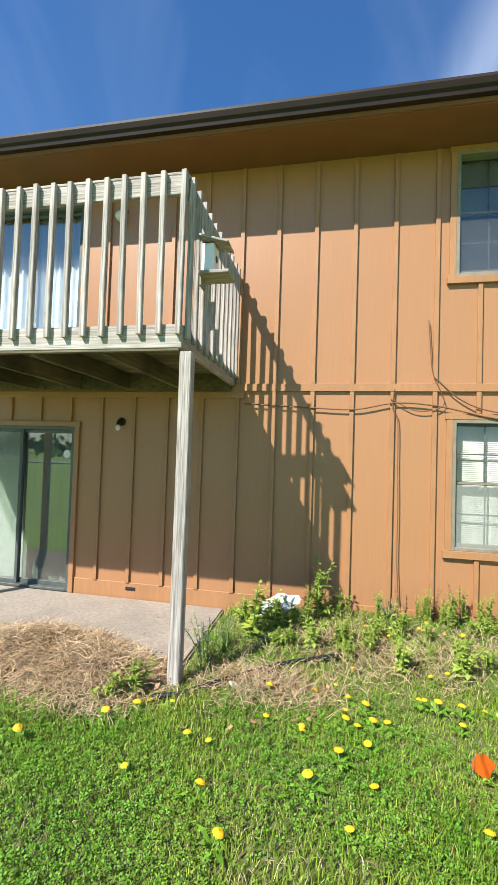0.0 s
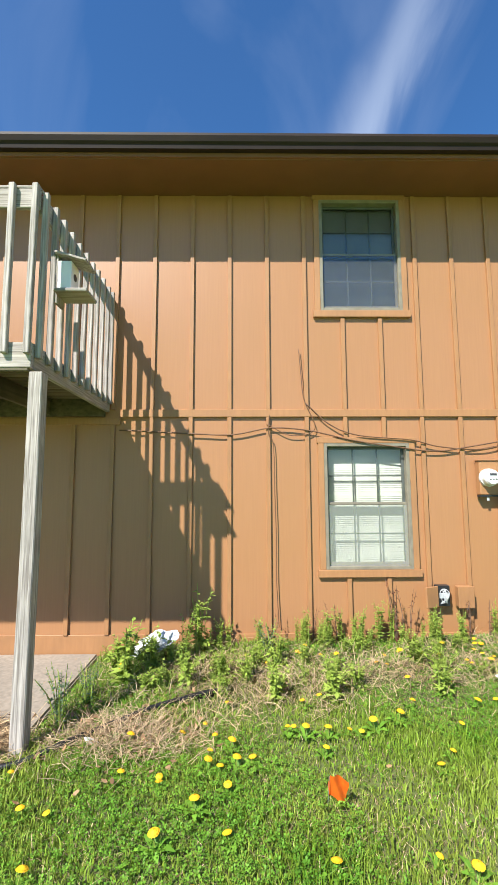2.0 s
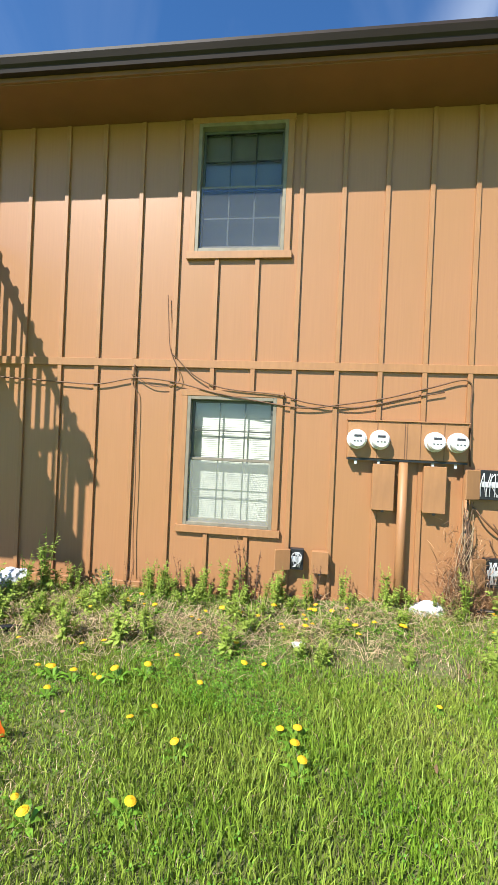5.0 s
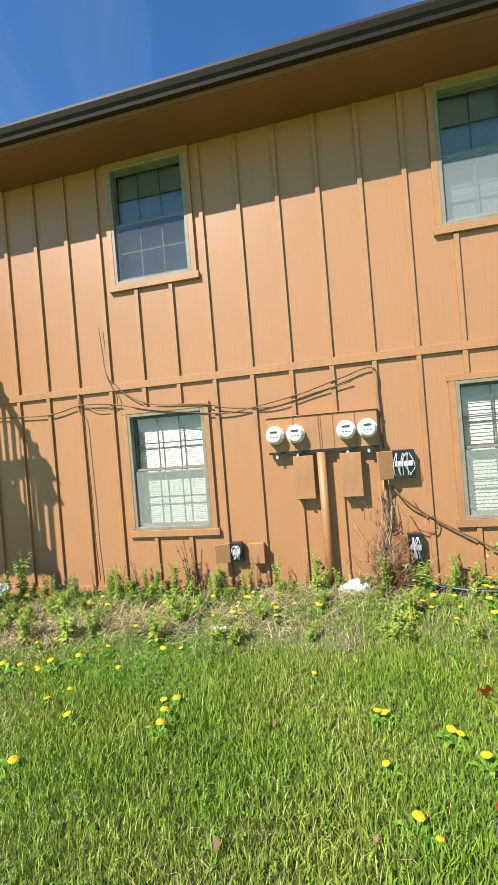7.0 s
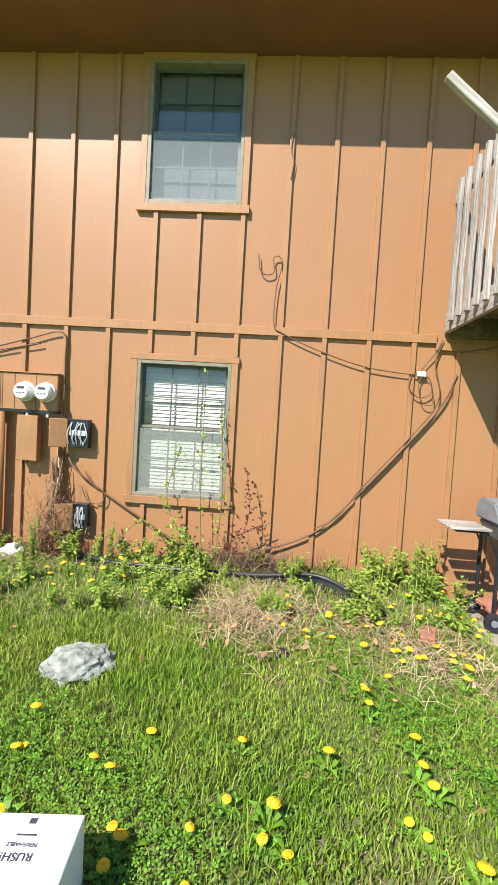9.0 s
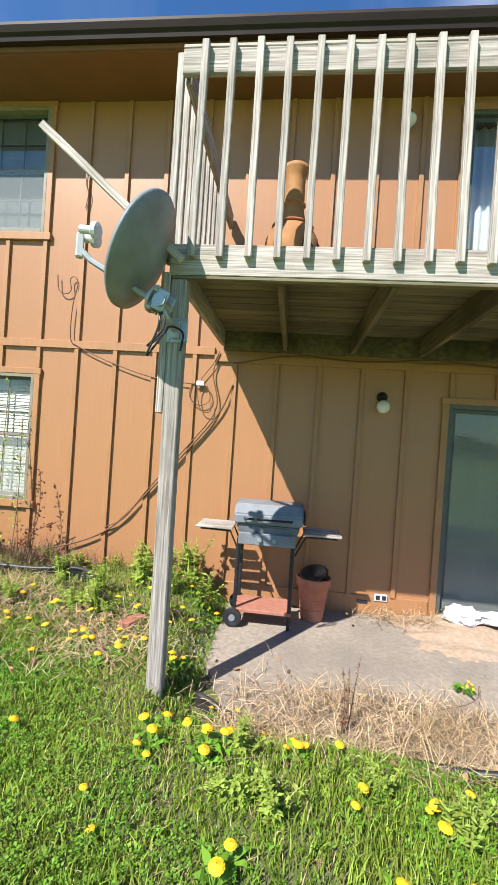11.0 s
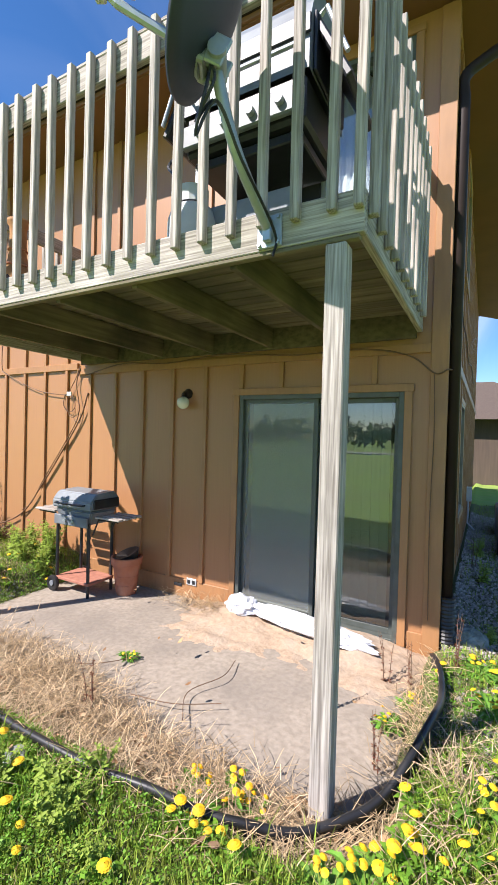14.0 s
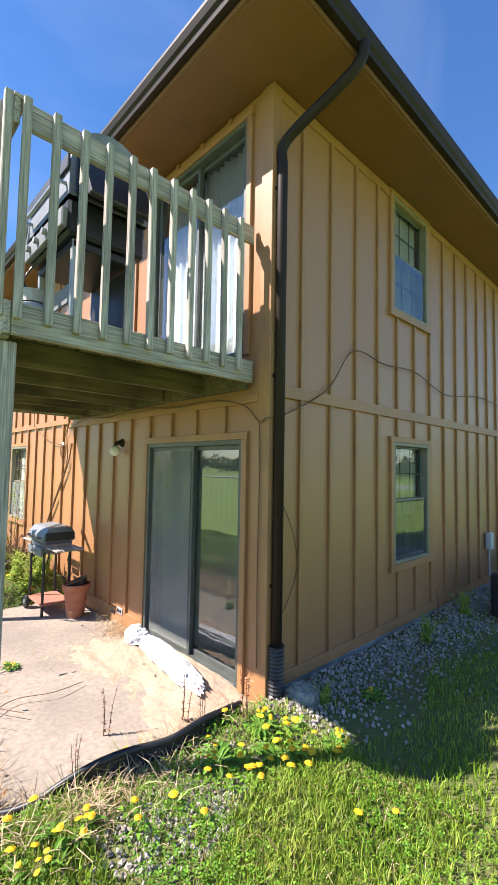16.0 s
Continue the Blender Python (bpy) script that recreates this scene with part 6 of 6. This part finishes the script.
for k, x, y, s in ((0, -0.42, -0.35, 1.25), (0, -0.55, -0.5, 0.9), (1, -1.0, -0.75, 1.4), (1, -0.8, -0.6, 1.2), (3, -1.18, -1.05, 1.2), (3, -1.28, -1.3, 1.1), (2, -1.62, -1.85, 1.2), (2, -1.75, -1.95, 1.0), (1, -1.1, -0.5, 1.1), (1, 0.1, -0.55, 0.9), (3, 0.25, -0.35, 0.9),
                   (0, 0.55, -0.15, 0.75), (0, 0.75, -0.15, 0.7), (0, 1.3, -0.15, 0.8), (0, 1.45, -0.15, 0.75), (0, 0.95, -0.12, 0.6), (0, 1.9, -0.15, 0.65), (0, 2.15, -0.15, 0.7), (0, 2.8, -0.15, 0.7), (0, 4.1, -0.15, 0.75), (0, 3.85, -0.3, 0.6),
                   (4, 0.35, -0.15, 0.9), (4, 0.65, -0.12, 0.9), (4, 0.9, -0.15, 1.0), (4, 1.5, -0.12, 1.3), (4, 1.6, -0.14, 1.0), (4, 2.4, -0.15, 0.8), (4, 2.7, -0.13, 0.8), (4, 2.2, -0.2, 0.8),
                   (1, 6.55, -0.5, 1.2), (1, 6.8, -0.6, 1.3), (1, 7.0, -0.35, 1.2), (1, 6.75, -0.25, 1.1), (1, 7.15, -0.55, 1.1), (1, 6.5, -0.25, 1.0), (0, 6.9, -0.2, 0.9), (1, 6.95, -1.0, 1.0), (1, 6.4, -1.0, 0.9), (2, 6.2, -0.95, 1.1),
                   (5, 10.32, -1.88, 0.95), (5, 10.16, -1.92, 0.85), (5, 10.45, -1.90, 0.7), (5, 10.98, -2.02, 0.95), (5, 10.86, -2.14, 0.8), (5, 11.3, -1.55, 0.8), (5, 11.36, -1.72, 0.75), (5, 11.35, -0.75, 0.85), (5, 11.55, -0.45, 0.9), (5, 11.3, -0.35, 0.75), (5, 11.7, -0.1, 0.8), (2, 11.35, 0.25, 0.8), (5, 11.55, 0.6, 0.7), (5, 10.85, -0.98, 0.7), (5, 10.92, -0.72, 0.6),
                   (5, 9.05, -1.2, 0.55), (4, 10.75, -0.55, 0.9), (4, 10.9, -0.5, 0.8), (4, 10.5, -1.0, 0.7), (4, 10.85, -1.35, 0.6), (4, 11.15, -0.35, 0.9), (1, 11.3, 2.0, 0.8), (1, 11.25, 3.2, 0.9), (4, 11.2, 2.6, 0.9), (4, 9.3, -1.75, 0.9), (4, 8.2, -1.85, 0.8)):
    plant(k, x, y, s)
for _ in range(100):
    plant(rw.choice((1, 1, 2)), rw.uniform(-0.9, 7.0), rw.uniform(-1.1, -0.15), rw.uniform(0.5, 1.0))
for _ in range(26):
    plant(0, rw.uniform(-0.3, 4.3), rw.uniform(-0.35, -0.1), rw.uniform(0.45, 0.8))
for _ in range(26):
    plant(2, rw.uniform(7.6, 10.2), rw.gauss(-2.4, 0.12), rw.uniform(0.4, 0.8))
for wd in W:
    for o in (*wd.children_recursive, wd):
        bpy.data.objects.remove(o)


# dead vines and a climbing shrub
def vine(pts, r, root, name="stem", mt=M_TWIG):
    bm = bmesh.new()
    tube(bm, smooth_path(pts, 5), r, 5)
    return part(name, bm, mt, root)


dv = thing("dead_vine", pose(3.52, -0.1, 0), "tangle of dry brown vine under open box", "vine")
for k in range(46):
    t = random.random()
    top = random.uniform(0.5, 1.12)
    sp = 0.20 * (1.15 - top)
    vine([(random.gauss(0, 0.11), random.uniform(-0.12, 0.0), -0.02), (random.gauss(0, 0.08 + sp * 0.3), random.uniform(-0.10, 0.02), top * 0.35), (random.gauss(0, 0.05), random.uniform(-0.06, 0.03), top * 0.7), (random.gauss(0.02, 0.04), random.uniform(-0.04, 0.03), top)], random.uniform(0.002, 0.005), dv, "vine_stem", M_STRAW if k % 2 else M_TWIG)
straw("vine_litter", 2000, lambda: (random.gauss(3.52, 0.13), random.uniform(-0.28, -0.05), abs(random.gauss(0.0, 0.35)) * 0.9, random.uniform(-0.5, 1.5)), 0.04, 0.14, M_DEADL, "dry vine shreds below the utility boxes", "vine", 0.002)

cs = thing("climbing_shrub", pose(5.03, -0.15, 0.05), "thin climbing shrub with sparse yellow-green leaves", "shrub")
lv, rl = bmesh.new(), bmesh.new()
for k, (a, b, c) in enumerate((((0, 0, 0), (-0.4, -0.02, 0.6), (-0.32, 0.06, 1.15)), ((-0.05, 0, 0), (-0.1, 0.0, 0.7), (-0.12, 0.07, 1.85)), ((0.05, 0, 0), (0.1, 0, 0.7), (0.05, 0.07, 1.5)), ((0.1, 0, 0), (0.35, -0.05, 0.5), (0.32, 0.0, 0.95)), ((0.0, -0.05, 0), (-0.15, -0.1, 0.3), (-0.35, -0.1, 0.45)), ((0.1, 0, 0), (0.2, 0, 0.3), (0.55, 0.0, 0.5)), ((0, 0, 0), (0.5, -0.1, 0.15), (0.9, -0.05, 0.1)), ((-0.2, 0, 0.0), (-0.6, -0.1, 0.45), (-0.9, -0.35, 0.1)))):
    path = smooth_path([a, b, c], 8)
    vine([a, b, c], 0.004, cs)
    for _ in range(52):
        p = random.choice(path[3:]) + Vector((random.gauss(0, 0.02), random.gauss(0, 0.02), random.gauss(0, 0.02)))
        d = Vector((random.gauss(0, 1), random.gauss(0, 0.5), random.gauss(0.2, 0.6))).normalized()
        s = d.cross(Vector((0.1, 1, 0.2))).normalized()
        l = random.uniform(0.025, 0.05)
        tgt = rl if k in (3, 5, 6) else lv
        tgt.faces.new([tgt.verts.new(p + d * l * q + s * l * o) for q, o in ((0, 0), (0.5, -0.28), (1, 0), (0.5, 0.28))])
part("foliage", lv, M_WEED, cs)
part("withered_foliage", rl, M_RUST, cs, "rusty brown withered leaves")
straw("dry_twigs", 700, spot(5.45, -0.2, 0.28, 0.08, (0.3, 0.8, 2.0)), 0.08, 0.3, M_TWIG, "dry twigs at the foot of shrub", "twigs", 0.0022)
for pts in (((9.75, -0.85, -0.07), (9.8, -1.1, -0.05), (9.7, -1.35, -0.06), (9.85, -1.6, -0.05)), ((9.4, -1.55, -0.06), (9.7, -1.5, -0.05), (9.95, -1.35, -0.05)), ((8.6, -1.6, -0.06), (9.0, -1.45, -0.03), (9.15, -1.2, -0.05))):
    bm = bmesh.new()
    tube(bm, smooth_path(pts, 6), 0.003, 5)
    tagged(part("twig", bm, M_TWIG), "dry dark twig lying on the patio", "twig", "patio twigs")
